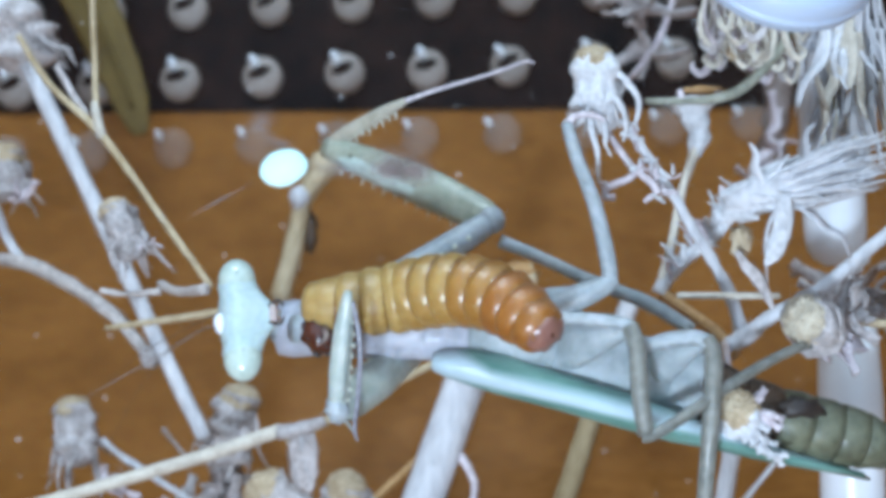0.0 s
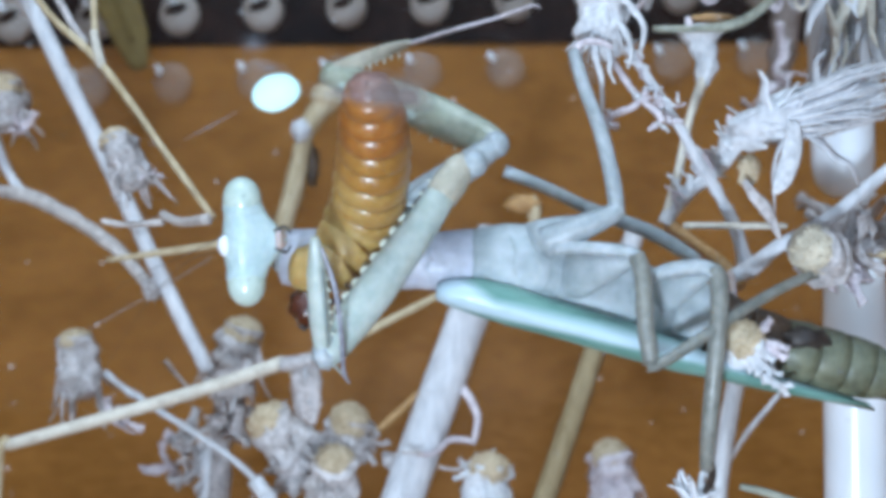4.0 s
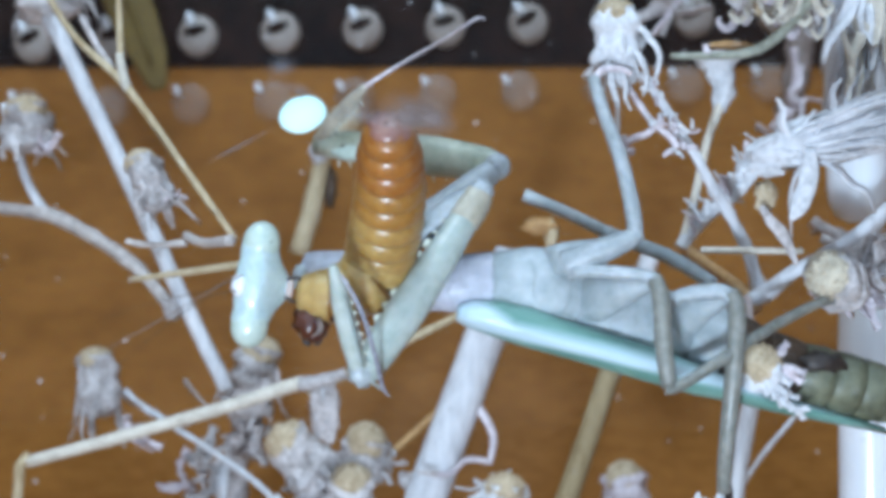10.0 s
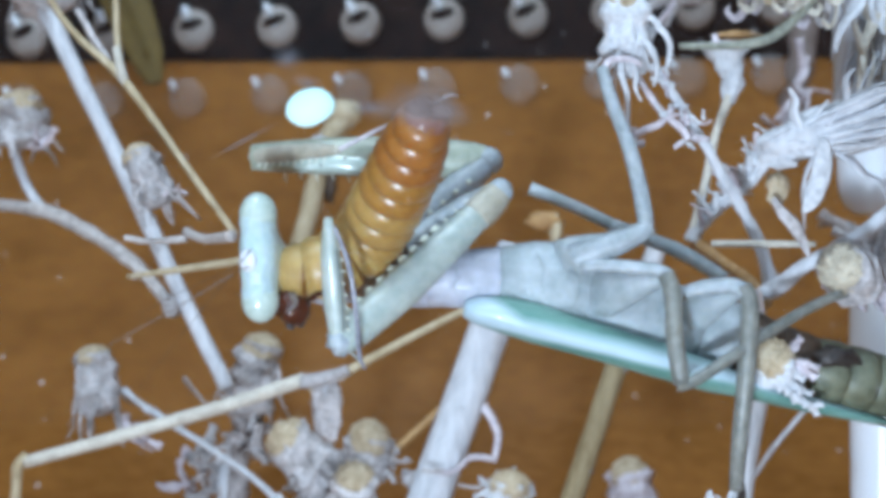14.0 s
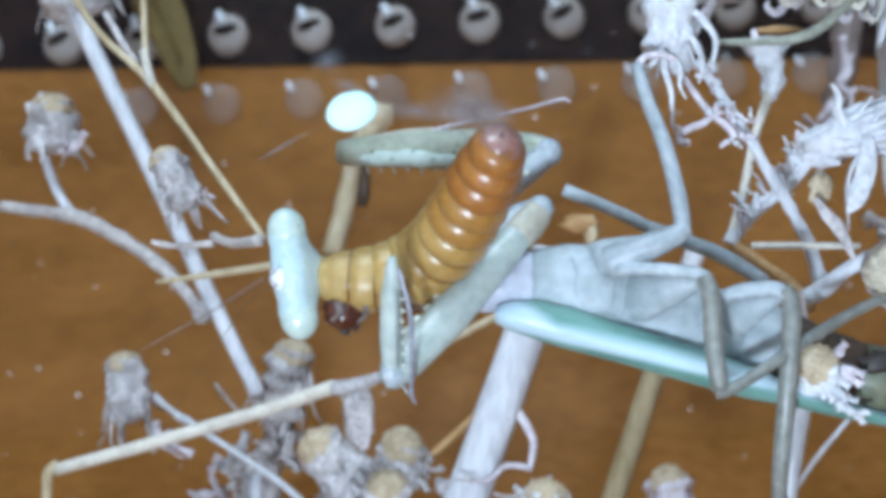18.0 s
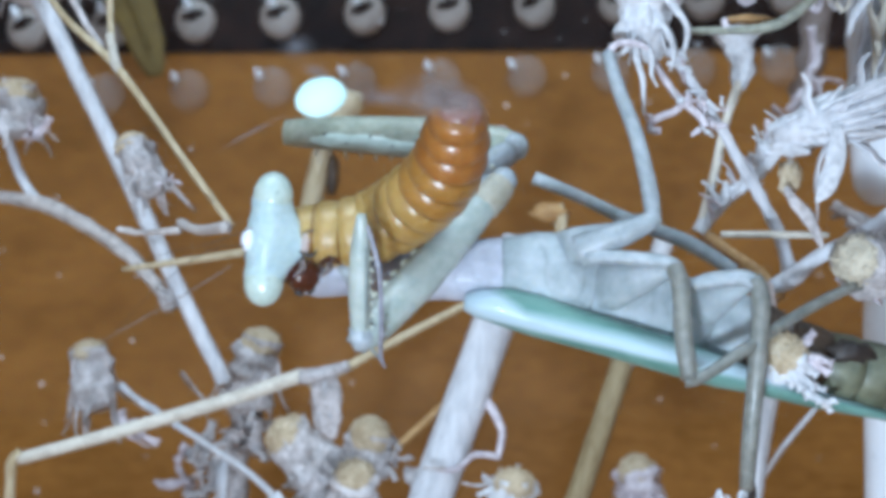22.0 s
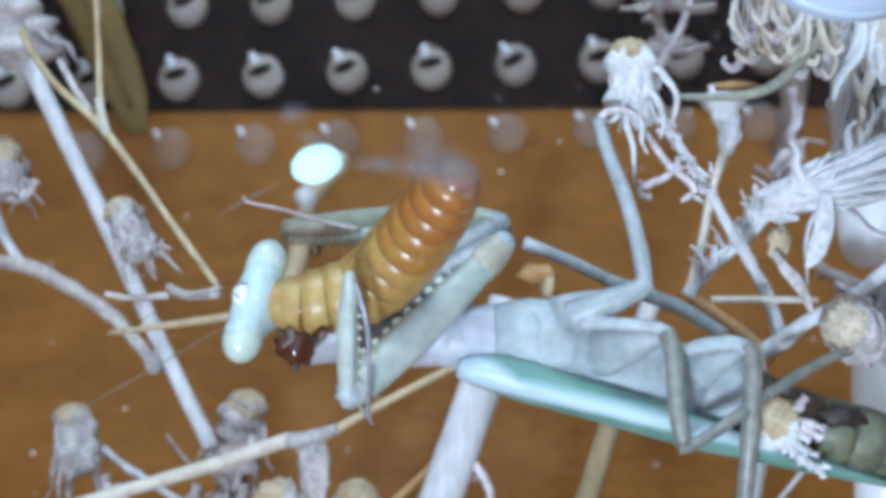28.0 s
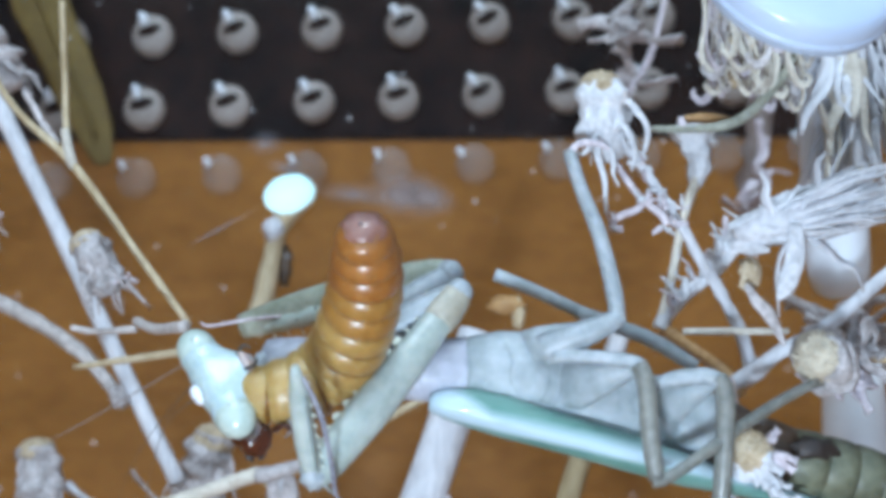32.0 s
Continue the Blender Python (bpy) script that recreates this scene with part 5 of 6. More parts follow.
def along(a, b, flip=False):
    """A pose at a with +x towards b and +z as far up as may be."""
    a, b = V(a), V(b)
    x = (b - a).normalized()
    y = Vector((0, 1, 0)) * (-1 if flip else 1)
    y = (y - x * y.dot(x)).normalized()
    if y.length < 0.5:
        y = Vector((0, 0, 1))
    z = x.cross(y)
    return Matrix.Translation(a * S) @ Matrix((x, y, z)).transposed().to_4x4()


TRACK = {k: [] for k in ("head", "fn", "tn", "cn", "ff", "tf", "sf", "cf", "skull")}
RINGS = [[] for _ in range(N_RING)]
GLASS = []
K_NEAR, K_FAR = V((-6.26, 2, -0.81)), V((-6.67, 6, -0.43))


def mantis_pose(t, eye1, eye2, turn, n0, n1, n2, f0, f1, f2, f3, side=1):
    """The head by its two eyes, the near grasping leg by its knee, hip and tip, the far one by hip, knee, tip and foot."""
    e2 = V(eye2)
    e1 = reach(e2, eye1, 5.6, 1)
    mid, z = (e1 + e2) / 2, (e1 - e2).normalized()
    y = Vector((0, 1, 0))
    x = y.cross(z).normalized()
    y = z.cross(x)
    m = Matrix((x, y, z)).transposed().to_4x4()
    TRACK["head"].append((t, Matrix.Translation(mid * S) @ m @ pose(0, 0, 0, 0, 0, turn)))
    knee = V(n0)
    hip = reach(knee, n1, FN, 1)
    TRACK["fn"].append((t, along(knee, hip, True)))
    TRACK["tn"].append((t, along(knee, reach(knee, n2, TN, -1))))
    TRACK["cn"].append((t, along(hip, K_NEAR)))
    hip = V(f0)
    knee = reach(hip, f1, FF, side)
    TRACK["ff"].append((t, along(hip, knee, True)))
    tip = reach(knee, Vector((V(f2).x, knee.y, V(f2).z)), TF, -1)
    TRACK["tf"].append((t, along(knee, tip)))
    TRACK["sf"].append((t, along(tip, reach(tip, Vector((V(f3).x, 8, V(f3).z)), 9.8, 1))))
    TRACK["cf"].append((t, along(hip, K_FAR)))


def larva_pose(t, *line):
    """The larva bends along the line, from its head; where the line is short, its tail comes nearer."""
    mouth = V(line[0])
    neck = V(line[1])
    line = [neck + Vector((-1.5, 0, 0.45)), neck + Vector((-0.1, 0, 0.35)), *line[2:]]
    P, _ = smooth(line, [1] * len(line), 10)
    dist = [0.0]
    for a, b in zip(P, P[1:]):
        dist.append(dist[-1] + (b - a).length)
    total = dist[-1]
    kept = 4 / 12
    fore = min(1.0, max(0.12, (total - kept * L_LARVA) / ((1 - kept) * L_LARVA))) if total < L_LARVA else 1.0
    stretch = max(1.0, total / L_LARVA)

    def at(d):
        d = min(max(d, 0), total)
        for i in range(len(dist) - 1):
            if d <= dist[i + 1] or i == len(dist) - 2:
                return P[i].lerp(P[i + 1], (d - dist[i]) / max(1e-9, dist[i + 1] - dist[i]))

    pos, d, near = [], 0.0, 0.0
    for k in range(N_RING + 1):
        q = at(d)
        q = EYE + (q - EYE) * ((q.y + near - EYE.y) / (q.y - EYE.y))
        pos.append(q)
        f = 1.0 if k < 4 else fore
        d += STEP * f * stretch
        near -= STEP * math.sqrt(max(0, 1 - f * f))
    TRACK["skull"].append((t, along(mouth + Vector((0.2, 0, 0.0)), pos[0])))
    for k in range(N_RING):
        mid = (pos[k] + pos[k + 1]) / 2
        RINGS[k].append((t, along(mid, mid + (pos[k + 1] - pos[k]))))


def glass_pose(t, p):
    GLASS.append((t, Matrix.Translation(V(p) * S)))


mantis_pose(0, (-11.2, -1, 2.47), (-10.63, -2, -2.79), 0, (-4.79, -4, -5.44), (0.54, -4, -0.81), (-4.11, -4, 1.52), (4.67, 8, 6.39), (-6.68, 8, 11.44), (-1.38, 8, 16.08), (7.71, 8, 17.17), 1)
mantis_pose(0.5, (-10.86, -1, 1.73), (-10.89, -2, -3.68), 0, (-4.98, -4, -6.05), (1.12, -4, -0.71), (-4.71, -4, 1.14), (4.59, 8, 6.31), (-6.93, 8, 11.45), (-1.99, 8, 14.74), (6.92, 8, 15.90), 1)
mantis_pose(1, (-10.84, -1, 1.81), (-10.87, -2, -3.57), 0, (-4.93, -4, -5.61), (2.91, -4, 4.71), (-5.26, -4, 1.71), (4.25, 8, 6.37), (-6.77, 8, 11.26), (-1.23, 8, 15.85), (8.35, 8, 16.92), 1)
mantis_pose(2, (-10.71, -1, 2.23), (-11.09, -2, -3.23), 0, (-5.06, -4, -5.38), (3.36, -4, 4.82), (-5.23, -4, 1.78), (4.54, 8, 6.14), (-6.97, 8, 11.07), (-1.70, 8, 16.26), (6.86, 8, 17.06), 1)
mantis_pose(3, (-11.39, -1, 2.54), (-10.71, -2, -3.61), 0, (-3.52, -4, -7.92), (0.69, -4, -3.69), (-2.56, -4, -0.73), (4.71, 8, 5.9), (-6.43, 8, 10.57), (-1.36, 8, 15.65), (7.59, 8, 16.71), 1)
mantis_pose(3.5, (-11.13, -1, 3.27), (-10.5, -2, -2.46), 0, (-5.15, -4, -6.98), (2.89, -4, 3.05), (-4.93, -4, -0.15), (4.67, 8, 6.57), (-6.72, 8, 11.6), (-1.21, 8, 14.97), (7.57, 8, 15.67), 1)
mantis_pose(5.5, (-10.32, -1, 3.18), (-11.68, -2, -2.8), 15, (-6.25, -4, -6.02), (1.16, -4, 5.86), (-8.23, -4, 0.9), (4.2, 8, 6.89), (-7.77, 8, 11.12), (-0.65, 8, 16.44), (7.49, 8, 17.65), 1)
mantis_pose(6, (-10.51, -1, 2.61), (-12, -2, -2.68), 15, (-5.97, -4, -6.16), (0.53, -4, 5.8), (-8.21, -4, -0.63), (3.89, 8, 6.59), (-8.05, 8, 11.21), (-2.34, 8, 16.34), (5.82, 8, 17.30), 1)
mantis_pose(6.5, (-12.38, -1, 1.55), (-10.2, -2, -3.87), 30, (-6.15, -4, -6.72), (0.26, -4, 5.75), (-8.77, -4, -0.15), (3.98, 8, 7.29), (-7.71, 8, 11.51), (-3.53, 8, 15.71), (4.18, 8, 16.67), 1)
mantis_pose(7, (-12.6, -1, 1.66), (-10.64, -2, -3.76), 60, (-7.32, -4, -6.46), (0.07, -4, 5.85), (-10.27, -4, 0.61), (3.89, 8, 8.21), (-8, 8, 11.47), (-5.57, 8, 15.10), (2.55, 8, 16.82), 1)
mantis_pose(7.5, (-12.08, -1, 2.99), (-11.08, -2, -3.55), 45, (-7.39, -4, -6.09), (0.85, -4, 5.48), (-8.66, -4, 0.23), (4.12, 8, 7.31), (-8.26, 8, 10.74), (-6.95, 8, 14.24), (1.32, 8, 16.73), 1)
mantis_pose(8, (-11.79, -1, 3.44), (-11.81, -2, -2.2), 52, (-5.72, -4, -4.79), (1.23, -4, 5.73), (-7.68, -4, 1.97), (3.99, 8, 8.23), (-8.26, 8, 10.77), (-8.52, 8, 14.18), (0.34, 8, 16.80), 1)
mantis_pose(9, (-12.08, -1, 3.08), (-11.76, -2, -3.18), 60, (-6.19, -4, -5.72), (2.27, -4, 5.55), (-7.32, -4, 0.66), (3.6, 8, 7.83), (-8.64, 8, 9.19), (-5.64, 8, 14.60), (1.13, 8, 16.29), 1)
mantis_pose(10, (-11.25, -1, 2.21), (-11.94, -2, -3.78), 30, (-4.96, -4, -6.31), (1.99, -4, 4.44), (-6.63, -4, 0.14), (3.39, 8, 6.9), (-9, 8, 8.46), (-6.29, 8, 13.66), (2.43, 8, 16.59), 1)
mantis_pose(11, (-11.09, -1, 2.8), (-11.97, -2, -3.04), 0, (-5.16, -4, -5.96), (2.54, -4, 4.64), (-6.48, -4, 0.52), (3.52, 8, 7.3), (-8.75, 8, 9.12), (-6.94, 8, 14.01), (2.76, 8, 17.21), 1)
mantis_pose(12, (-10.91, -1, 2.78), (-11.79, -2, -3.21), 0, (-5.19, -4, -6.28), (2.65, -4, 4.27), (-7.32, -4, 1.01), (3.77, 8, 7.25), (-8.73, 8, 8.87), (-5.98, 8, 14.37), (3.22, 8, 16.90), 1)
mantis_pose(13, (-11.56, -1, 4.17), (-11.33, -2, -1.99), 45, (-4.61, -4, -3.18), (2.82, -4, 5.7), (-6.41, -4, 3.36), (4.15, 8, 8.36), (-8.08, 8, 10.33), (-5, 8, 14.53), (3.44, 8, 17.18), 1)
mantis_pose(13.5, (-11.95, -1, 3.45), (-11.30, -2, -2.98), 45, (-7.34, -4, -4.39), (2.28, -4, 3.12), (-7.84, -4, 1.75), (4.40, 8, 6.68), (-12.08, 8, 8.22), (-5.26, 8, 8.32), (0.80, 8, 8.58), 1)
mantis_pose(14, (-11.72, -1, 3.96), (-11.42, -2, -2.43), 52, (-6.51, -4, -4.58), (2.7, -4, 4.06), (-7.19, -4, 2.65), (2.45, 8, 6.81), (-12.95, 8, 6.78), (-7.62, 8, 7.63), (0.38, 8, 11.2), 1)
mantis_pose(14.5, (-11.9, -1, 3.02), (-11.26, -2, -3.18), 30, (-6.42, -4, -5.05), (3.01, -4, 2.99), (-6.55, -4, 2.07), (3.57, 8, 6.52), (-12.21, 8, 7.55), (-6.31, 8, 8.66), (1.68, 8, 9.76), 1)
mantis_pose(16.5, (-11.51, -1, 2.92), (-10.58, -2, -3.3), 30, (-5.39, -4, -5.77), (2.9, -4, 3.95), (-6.6, -4, 1.5), (4.48, 8, 7.21), (-10.19, 8, 8.27), (-5.16, 8, 9.9), (3.39, 8, 10.94), 1)
mantis_pose(17, (-11.03, -1, 2.74), (-10.59, -2, -2.97), 30, (-5.41, -4, -5.65), (3.14, -4, 3.62), (-6.21, -4, 0.71), (4.59, 8, 6.83), (-9.66, 8, 7.69), (-4.32, 8, 10.18), (5.18, 8, 11.15), 1)
mantis_pose(18, (-11.59, -1, 2.64), (-10.64, -2, -3.11), 38, (-5.11, -4, -6.04), (3.15, -4, 3.17), (-5.06, -4, 0.57), (4.22, 8, 7.41), (-9.52, 8, 7.58), (-3.59, 8, 9.67), (5.65, 8, 10.73), 1)
mantis_pose(19, (-10.68, -1, 1.89), (-11.02, -2, -3.7), 0, (-4.81, -4, -6.62), (3.33, -4, 2.22), (-4.85, -4, 0.2), (4.23, 8, 6.03), (-9.81, 8, 6.77), (-4.55, 8, 8.79), (5.2, 8, 10.03), 1)
mantis_pose(20, (-10.75, -1, 2.47), (-11.22, -2, -3.43), 0, (-4.29, -4, -5.5), (3.83, -4, 2.97), (-4.02, -4, 0.81), (4.96, 8, 6.42), (-9.55, 8, 7.23), (-3.36, 8, 8.97), (5.56, 8, 10.14), 1)
mantis_pose(20.5, (-10.78, -1, 3.82), (-11.3, -2, -2.06), 0, (-4.38, -4, -5.33), (1.78, -4, 0.43), (-3.24, -4, 1.09), (4.7, 8, 7.71), (-9.56, 8, 8.56), (-2.69, 8, 10.18), (5.83, 8, 11.03), 1)
mantis_pose(21, (-10.97, -1, 3.25), (-11.14, -2, -3.09), 22, (-4.3, -4, -7.25), (2.06, -4, -1.8), (-2.96, -4, -0.69), (4.07, 8, 6.92), (-9.63, 8, 7.18), (-3.18, 8, 9.31), (5.68, 8, 9.78), 1)
mantis_pose(22, (-10.37, -1, 3.98), (-10.88, -2, -1.88), 8, (-5.09, -4, -4.67), (2.78, -4, 4.05), (-5.05, -4, 2.21), (3.96, 8, 6.99), (-10.98, 8, 8), (-4.14, 8, 8.33), (3.59, 8, 8.09), 1)
mantis_pose(23, (-10.45, -1, 3.12), (-10.91, -2, -2.84), 0, (-5, -4, -5.88), (2.95, -4, 3.55), (-5.75, -4, 0.8), (4.41, 8, 6.54), (-10.23, 8, 7.61), (-3.99, 8, 8.96), (4.05, 8, 8.37), 1)
mantis_pose(24, (-11.13, -1, 2.28), (-11.17, -2, -3.8), 38, (-5.24, -4, -6.81), (2.96, -4, 2.73), (-6.33, -4, 0.62), (4.05, 8, 5.36), (-10.9, 8, 6), (-5.79, 8, 7.24), (2.6, 8, 6.83), 1)
mantis_pose(24.5, (-11.00, -1, 2.76), (-10.23, -2, -3.70), 30, (-4.57, -4, -6.14), (3.97, -4, 3.58), (-5.02, -4, 1.12), (3.57, 8, 5.21), (-8.89, 8, 6.42), (-4.33, 8, 5.64), (1.92, 8, 5.22), 1)
mantis_pose(25, (-11, -1, 2.33), (-10.55, -2, -3.17), 30, (-5.28, -4, -6.37), (2.91, -4, 2.74), (-5.38, -4, 0.01), (4.57, 8, 5.75), (-9.05, 8, 7.73), (-5.59, 8, 6.29), (-1.50, 8, 5.73), 1)
mantis_pose(25.5, (-10.74, -1, 2.58), (-10.76, -2, -3.25), 30, (-5.45, -4, -6.61), (3.06, -4, 3.65), (-6.83, -4, 0.89), (4.49, 8, 5.72), (-10.47, 8, 7.12), (-5.66, 8, 6.53), (-3.43, 8, 9.48), 1)
mantis_pose(27.5, (-10.5, -1, 3.2), (-11.67, -2, -2.12), 38, (-5.75, -4, -4.88), (2.77, -4, 4.08), (-5.87, -4, 1.35), (3.04, 8, 5.36), (-11.36, 8, 4.76), (-6.37, 8, 5.45), (-13.76, 8, 6.82), 1)
mantis_pose(28, (-10.25, -1, 3.78), (-11.72, -2, -1.23), 38, (-5.4, -4, -4.02), (3.17, -4, 4.18), (-5.37, -4, 2.84), (3.48, 8, 6.06), (-10.37, 8, 5.73), (-6.13, 8, 6.33), (-13.14, 8, 8.05), 1)
mantis_pose(29, (-11, -1, 3.6), (-11.82, -2, -1.83), 38, (-5.62, -4, -4.82), (2.59, -4, 3.99), (-5.64, -4, 1.89), (2.68, 8, 5.63), (-10.49, 8, 4.28), (-6.11, 8, 5.71), (-11.93, 8, 7.95), 1)
mantis_pose(30, (-10.45, -1, 2.88), (-11.27, -2, -2.33), 30, (-5.96, -4, -5.49), (2.22, -4, 3.17), (-6.84, -4, 1.24), (3.01, 8, 5.03), (-10.04, 8, 4.21), (-5.34, 8, 5.45), (-13.28, 8, 5.86), 1)
mantis_pose(31, (-12.58, -1, 0.47), (-11.16, -2, -3.17), 15, (-5.97, -4, -5.1), (1.99, -4, 3.59), (-6.7, -4, 1.21), (2.34, 8, 5.52), (-11.19, 8, 3.09), (-6.27, 8, 4.51), (-12.82, 8, 3.48), 1)
mantis_pose(32, (-12.71, -1, 0.57), (-10.18, -2, -3.55), 0, (-5.79, -4, -6.53), (2.33, -4, 3.36), (-6.84, -4, -0.4), (2.21, 8, 5.04), (-11.14, 8, 1.72), (-4.95, 8, 3.11), (-15.84, 8, 1.78), 1)
larva_pose(0, (-6.4, -0.5, -1.01), (-5.01, -0.5, 0.36), (-1.9, -0.5, 1.02), (1.89, -0.5, 1.61), (4.99, -0.5, 0.97), (7.79, -0.5, -1.12))
larva_pose(0.5, (-7, -0.5, -2.43), (-5.78, -0.5, -0.72), (-3.71, -0.5, -0.05), (-1.3, -0.5, 0.27), (0.76, -0.5, -0.44), (3, -0.5, -0.97))
larva_pose(1, (-7.44, -0.5, -3.34), (-6.32, -0.5, -0.96), (-4.26, -0.5, 0.38), (-2.53, -0.5, 2.59), (-1.55, -0.5, 4.63), (-1.19, -0.5, 6.85))
larva_pose(2, (-7.7, -0.5, -1.77), (-6.13, -0.5, -0.4), (-3.7, -0.5, 0.27), (-1.77, -0.5, 2.67), (-0.37, -0.5, 5.42), (0.71, -0.5, 9.73))
larva_pose(3, (-5.68, -0.5, -4.72), (-4.29, -0.5, -2.67), (-1.37, -0.5, -1.69), (1.7, -0.5, 0.07), (4.24, -0.5, 1.84), (6.89, -0.5, 4.29))
larva_pose(3.5, (-7.33, -0.5, -3.57), (-5.78, -0.5, -1.87), (-3.04, -0.5, -0.52), (-0.98, -0.5, 1.52), (0.24, -0.5, 4.24), (0.43, -0.5, 7.47))
larva_pose(5.5, (-7.44, -0.5, -4.23), (-6.23, -0.5, -1.81), (-5.72, -0.5, 0.96), (-5.38, -0.5, 4.42), (-5.38, -0.5, 7.54), (-5.73, -0.5, 11.01))
larva_pose(6, (-7.75, -0.5, -4.12), (-6.88, -0.5, -2.73), (-6.43, -0.5, -1), (-5.74, -0.5, 2.28))
larva_pose(6.5, (-8, -0.5, -4.64), (-7.65, -0.5, -2.23), (-6.61, -0.5, -0.16), (-4.89, -0.5, 0.18), (-3.51, -0.5, 0.35))
larva_pose(7, (-9.76, -0.5, -4.87), (-8.9, -0.5, -2.46), (-8.55, -0.5, -0.05), (-7.51, -0.5, 3.4), (-5.61, -0.5, 6.84), (-3.2, -0.5, 9.93))
larva_pose(7.5, (-8.31, -0.5, -4.49), (-8.48, -0.5, -2.59), (-8.37, -0.5, -0.34), (-8.03, -0.5, 1.90))
larva_pose(8, (-8.61, -0.5, -2.6), (-7.39, -0.5, -0.18), (-5.31, -0.5, 1.2), (-4.27, -0.5, 4.3), (-3.64, -0.5, 7.41), (-3.9, -0.5, 11.56))
larva_pose(9, (-8.75, -0.5, -3.08), (-7.2, -0.5, -0.68), (-5.13, -0.5, 1.72), (-4.44, -0.5, 4.46), (-4.61, -0.5, 6.87), (-5.29, -0.5, 9.61))
larva_pose(10, (-8.54, -0.5, -3.34), (-6.97, -0.5, -2.12), (-4.72, -0.5, -0.91), (-3.85, -0.5, 1.87), (-3.5, -0.5, 4.65), (-3.5, -0.5, 8.66))
larva_pose(11, (-8.38, -0.5, -2.78), (-6.98, -0.5, -1.22), (-4.71, -0.5, 0.17), (-3.48, -0.5, 2.78), (-3.05, -0.5, 5.23), (-2.93, -0.5, 8.38))
larva_pose(11.5, (-7.55, -0.5, -2.51), (-5.98, -0.5, -0.16), (-4.17, -0.5, 0.59), (-2.84, -0.5, 3.20), (-2.13, -0.5, 6.16), (-1.94, -0.5, 9.31))
larva_pose(12, (-8.04, -0.5, -3.65), (-6.82, -0.5, -1.58), (-4.9, -0.5, 0.15), (-2.64, -0.5, 0.48), (-0.56, -0.5, -0.92), (1.17, -0.5, -3.01))
larva_pose(12.5, (-8.78, -0.5, -2.53), (-8.08, -0.5, 0.06), (-6.36, -0.5, 1.77), (-2.98, -0.5, 2.56), (-0.22, -0.5, 1.89), (2.54, -0.5, 0.43))
larva_pose(13, (-9.03, -0.5, -2.19), (-8.17, -0.5, 0.03), (-5.93, -0.5, 1.56), (-4.69, -0.5, 4.54), (-4.4, -0.5, 7.04), (-4.52, -0.5, 9.79))
larva_pose(13.5, (-9.87, -0.5, -3.59), (-9.49, -0.5, 0.07), (-7.45, -0.5, 3.46), (-3.34, -0.5, 5.32), (-0.08, -0.5, 6.10), (3.42, -0.5, 5.62))
larva_pose(14, (-9.95, -0.5, -2.49), (-8.75, -0.5, -0.8), (-5.85, -0.5, 0.72), (-3.79, -0.5, 3.95), (-2.59, -0.5, 6.49), (-1.66, -0.5, 8.87))
larva_pose(14.5, (-9.62, -0.5, -3.6), (-8.76, -0.5, -0.89), (-6.03, -0.5, 0.8), (-3.3, -0.5, 2.49), (-1.6, -0.5, 3.5), (0.1, -0.5, 2.81))
larva_pose(16.5, (-9.16, -0.5, -3.72), (-7.98, -0.5, -1.41), (-5.31, -0.5, -0.1), (-3.3, -0.5, 2.54), (-2.28, -0.5, 5.19), (-2.25, -0.5, 8.51))
larva_pose(17, (-9.33, -0.5, -3.38), (-8.16, -0.5, -1.4), (-5.16, -0.5, 0.07), (-3.17, -0.5, 1.71), (-2.15, -0.5, 4.67), (-1.53, -0.5, 8.3))
larva_pose(18, (-8.53, -0.5, -2.53), (-7.69, -0.5, -1.04), (-5.19, -0.5, -0.56), (-2.52, -0.5, 1.07), (-0.5, -0.5, 4.03), (1.18, -0.5, 7.33))
larva_pose(19, (-8.92, -0.5, -2.96), (-7.41, -0.5, -1.63), (-4.39, -0.5, -0.98), (-1.7, -0.5, 1.18), (-0.18, -0.5, 4.18), (0.34, -0.5, 7.86))
larva_pose(20, (-8.23, -0.5, -2.43), (-6.91, -0.5, -1.44), (-4.01, -0.5, -0.6), (-0.85, -0.5, 1.33), (1.13, -0.5, 3.75), (1.86, -0.5, 7.4))
larva_pose(20.5, (-8.06, -0.5, -0.8), (-6.73, -0.5, 0.51), (-3.76, -0.5, 0.49), (-0.45, -0.5, 1.46), (1.88, -0.5, 3.43), (3.88, -0.5, 6.55))
larva_pose(21, (-8.42, -0.5, -2.84), (-7.09, -0.5, -1.53), (-4.12, -0.5, -1.87), (-0.82, -0.5, -1.23), (1.66, -0.5, 0.91), (4.32, -0.5, 4.53))
larva_pose(22, (-9.14, -0.5, -0.94), (-7.98, -0.5, 0.86), (-5.34, -0.5, 1.34), (-2.7, -0.5, 2.65), (-0.38, -0.5, 4.94), (0.46, -0.5, 8.39))
larva_pose(23, (-8.68, -0.5, -3.73), (-7.69, -0.5, -1.61), (-4.58, -0.5, 0.18), (-2.44, -0.5, 2.29), (-0.7, -0.5, 4.73), (0.22, -0.5, 7.27))
larva_pose(24, (-9.14, -0.5, -3.9), (-7.83, -0.5, -2.45), (-4.89, -0.5, -1.65), (-2.92, -0.5, 0.94), (-1.99, -0.5, 4.19), (-1.64, -0.5, 7.61))
larva_pose(24.5, (-8.33, -0.5, -3.74), (-7.33, -0.5, -1.78), (-5.18, -0.5, -0.65), (-2.67, -0.5, 1.70), (-0.71, -0.5, 4.83), (0.20, -0.5, 7.97))
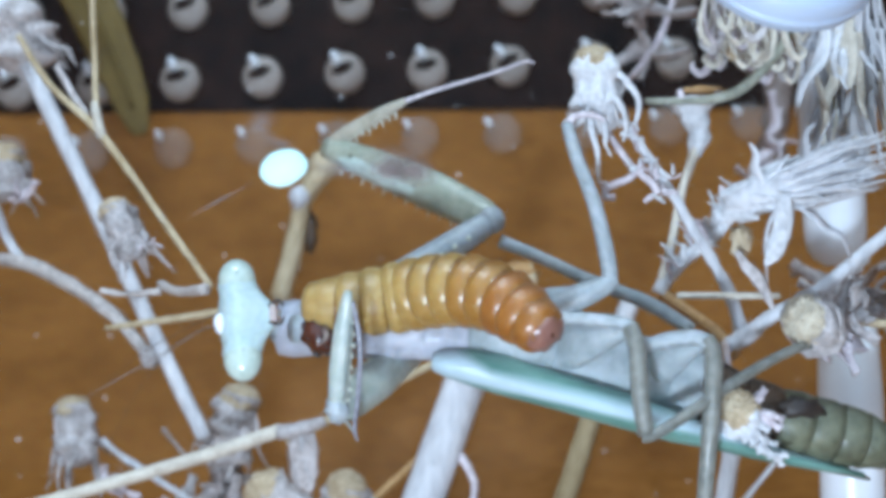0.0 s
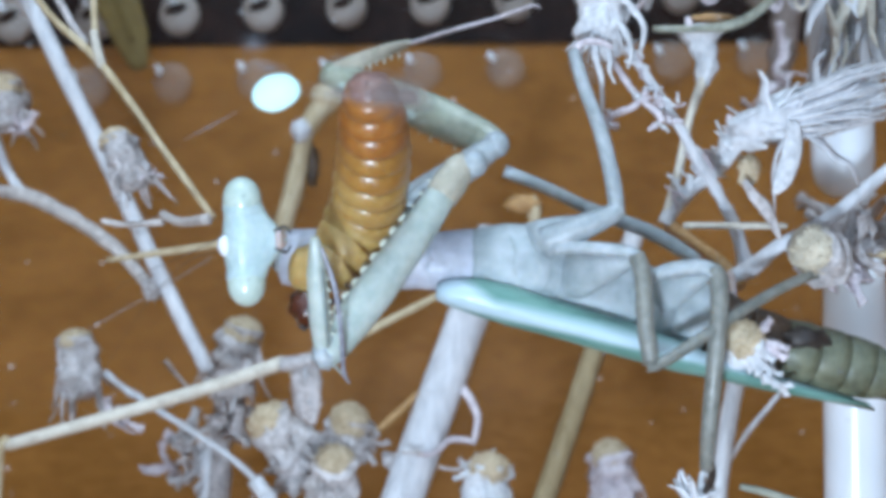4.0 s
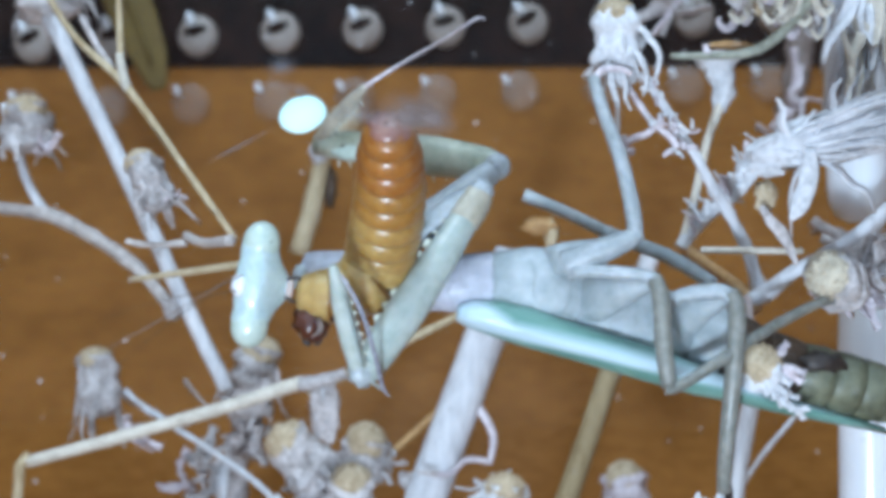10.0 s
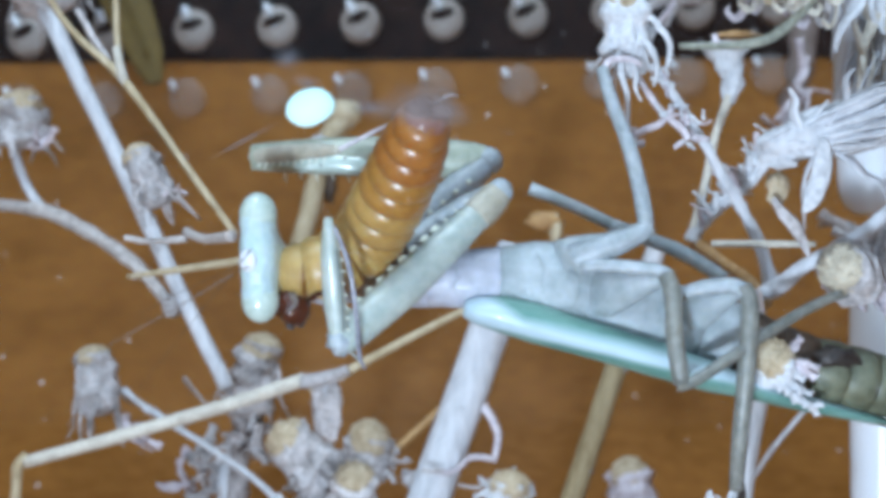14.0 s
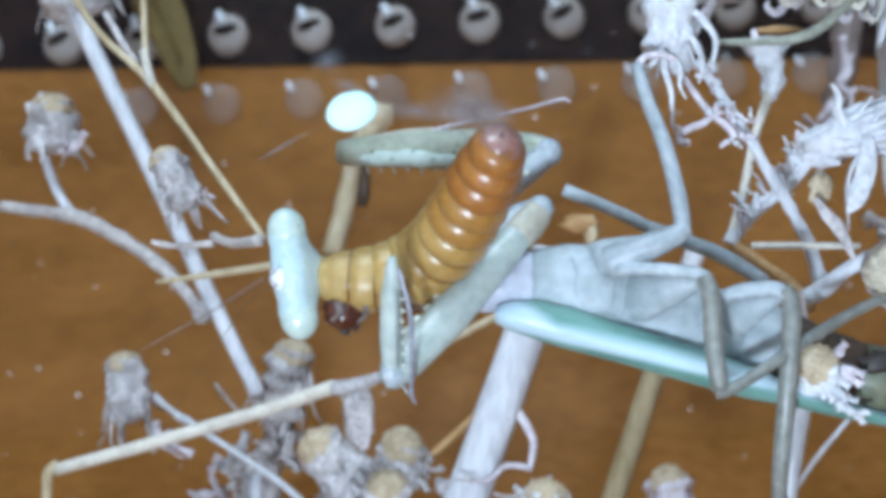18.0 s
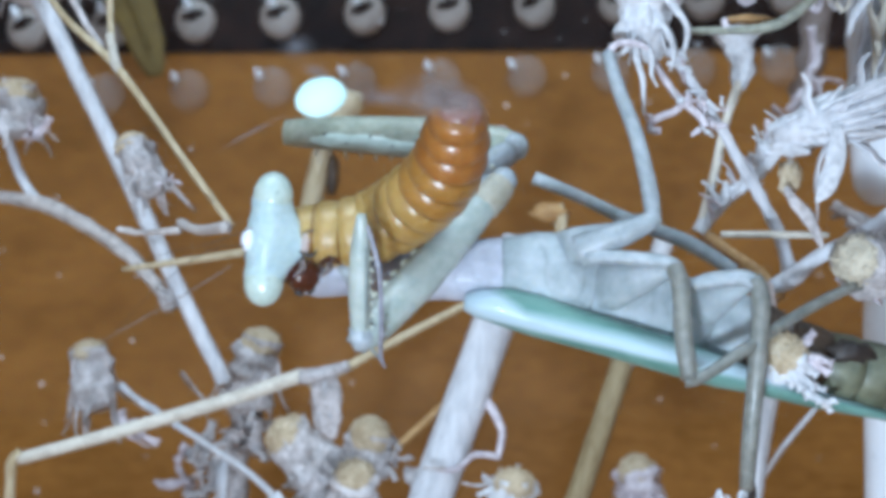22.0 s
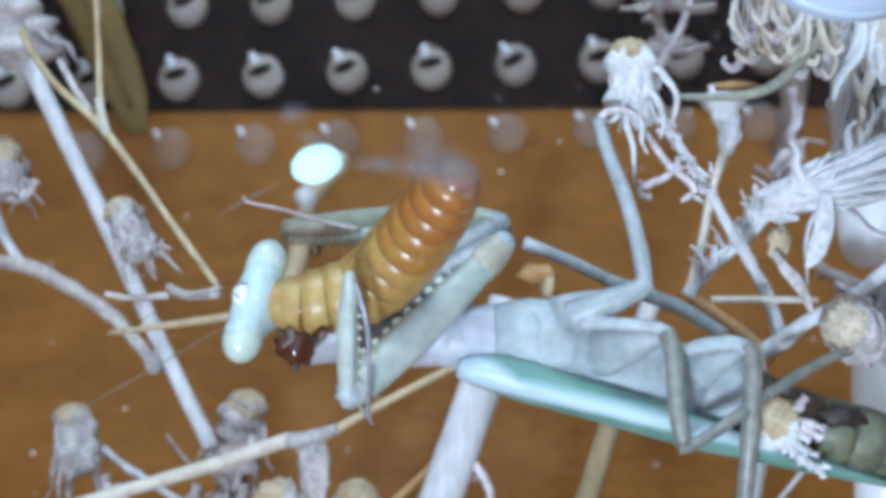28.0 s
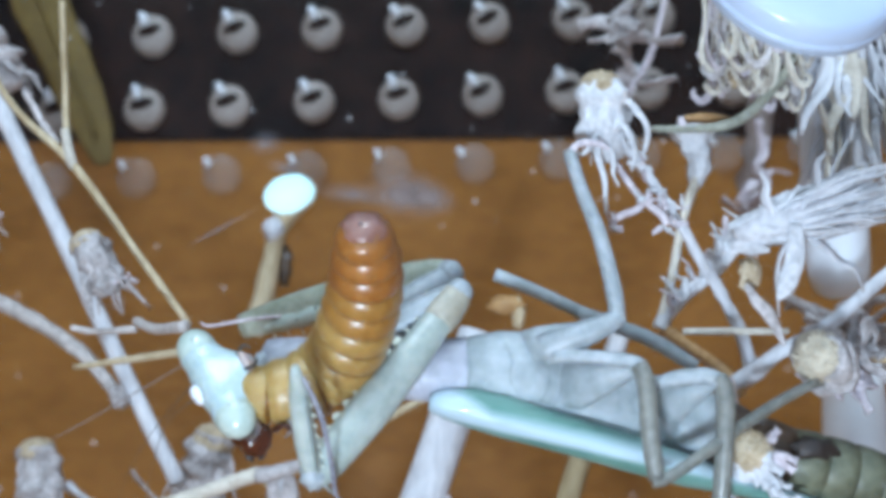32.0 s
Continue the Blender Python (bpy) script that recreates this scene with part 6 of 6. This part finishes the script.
larva_pose(25, (-8.98, -0.5, -4.24), (-7.81, -0.5, -2.45), (-5.34, -0.5, -0.99), (-3.03, -0.5, 0.63), (-1.21, -0.5, 1.92), (0.11, -0.5, 2.24))
larva_pose(25.5, (-9.03, -0.5, -4.65), (-8.03, -0.5, -2.69), (-5.72, -0.5, -1.06), (-3.73, -0.5, 1.56), (-2.23, -0.5, 4.52), (-1.55, -0.5, 7.49))
larva_pose(27.5, (-9.44, -0.5, -2.87), (-9.1, -0.5, -0.58), (-5.81, -0.5, 0.7), (-3.49, -0.5, 2.65), (-1.65, -0.5, 5.27), (-0.3, -0.5, 7.91))
larva_pose(28, (-9.01, -0.5, -1.3), (-8.19, -0.5, 0.66), (-4.9, -0.5, 1.78), (-2.58, -0.5, 3.9), (-0.75, -0.5, 6.37), (0.69, -0.5, 8.51))
larva_pose(29, (-9.47, -0.5, -1.92), (-8.33, -0.5, 0.01), (-5.24, -0.5, 0.63), (-2.3, -0.5, 2.88), (0.01, -0.5, 5.48), (2.33, -0.5, 8.41))
larva_pose(30, (-9.73, -0.5, -2.9), (-8.44, -0.5, -1.15), (-5.55, -0.5, -0.53), (-3.34, -0.5, 1.81), (-1.84, -0.5, 4.45), (-1.24, -0.5, 7.11))
larva_pose(31, (-10.09, -0.5, -3.6), (-8.64, -0.5, -1.68), (-5.72, -0.5, -0.42), (-3.76, -0.5, 1.83), (-2.26, -0.5, 5.08), (-1.41, -0.5, 9.01))
larva_pose(32, (-9.73, -0.5, -4.47), (-8.44, -0.5, -2.56), (-5.53, -0.5, -1.31), (-3.89, -0.5, 0.94), (-3.05, -0.5, 4.19), (-3.19, -0.5, 7.47))
# the pane is shifted so that its marks fit the camera's view
glass_pose(0, (-6.15, -17, 7.27))
glass_pose(1, (-6.11, -17, 7.3))
glass_pose(2, (-6.22, -17, 7.3))
glass_pose(3.5, (-6.47, -17, 7.22))
glass_pose(5.5, (-7.15, -17, 7.2))
glass_pose(6, (-7.07, -17, 7.3))
glass_pose(8, (-6.93, -17, 7.28))
glass_pose(10, (-6.78, -17, 7.4))
glass_pose(12, (-7.03, -17, 7.44))
glass_pose(14, (-6.67, -17, 7.36))
glass_pose(17, (-5.85, -17, 7.12))
glass_pose(18, (-5.82, -17, 7.1))
glass_pose(19, (-5.95, -17, 7.15))
glass_pose(21, (-5.93, -17, 7.13))
glass_pose(22, (-5.81, -17, 7.03))
glass_pose(23, (-5.77, -17, 7.24))
glass_pose(24, (-5.85, -17, 7.15))
glass_pose(25, (-5.77, -17, 7.12))
glass_pose(28, (-5.87, -17, 7.28))
glass_pose(30, (-6.0, -17, 7.53))
glass_pose(32, (-5.87, -17, 7.46))


def motions():
    for key, ob in (("head", head), ("fn", femur_n), ("tn", tibia_n), ("cn", coxa_n), ("ff", femur_f), ("tf", tibia_f), ("sf", tarsus_f), ("cf", coxa_f), ("skull", skull)):
        walk(ob, TRACK[key])
    for k in range(N_RING):
        walk(rings[k], RINGS[k])
    walk(glass, GLASS)
    # the flower from which the mantis hangs sways a little
    walk(top, [(t, pose(x * S, 0, 0)) for t, x in ((0, 0.4), (3.5, 0.3), (5.5, 0.0), (14.5, 0.1), (16.5, 0.55), (32, 0.65))])


motions()
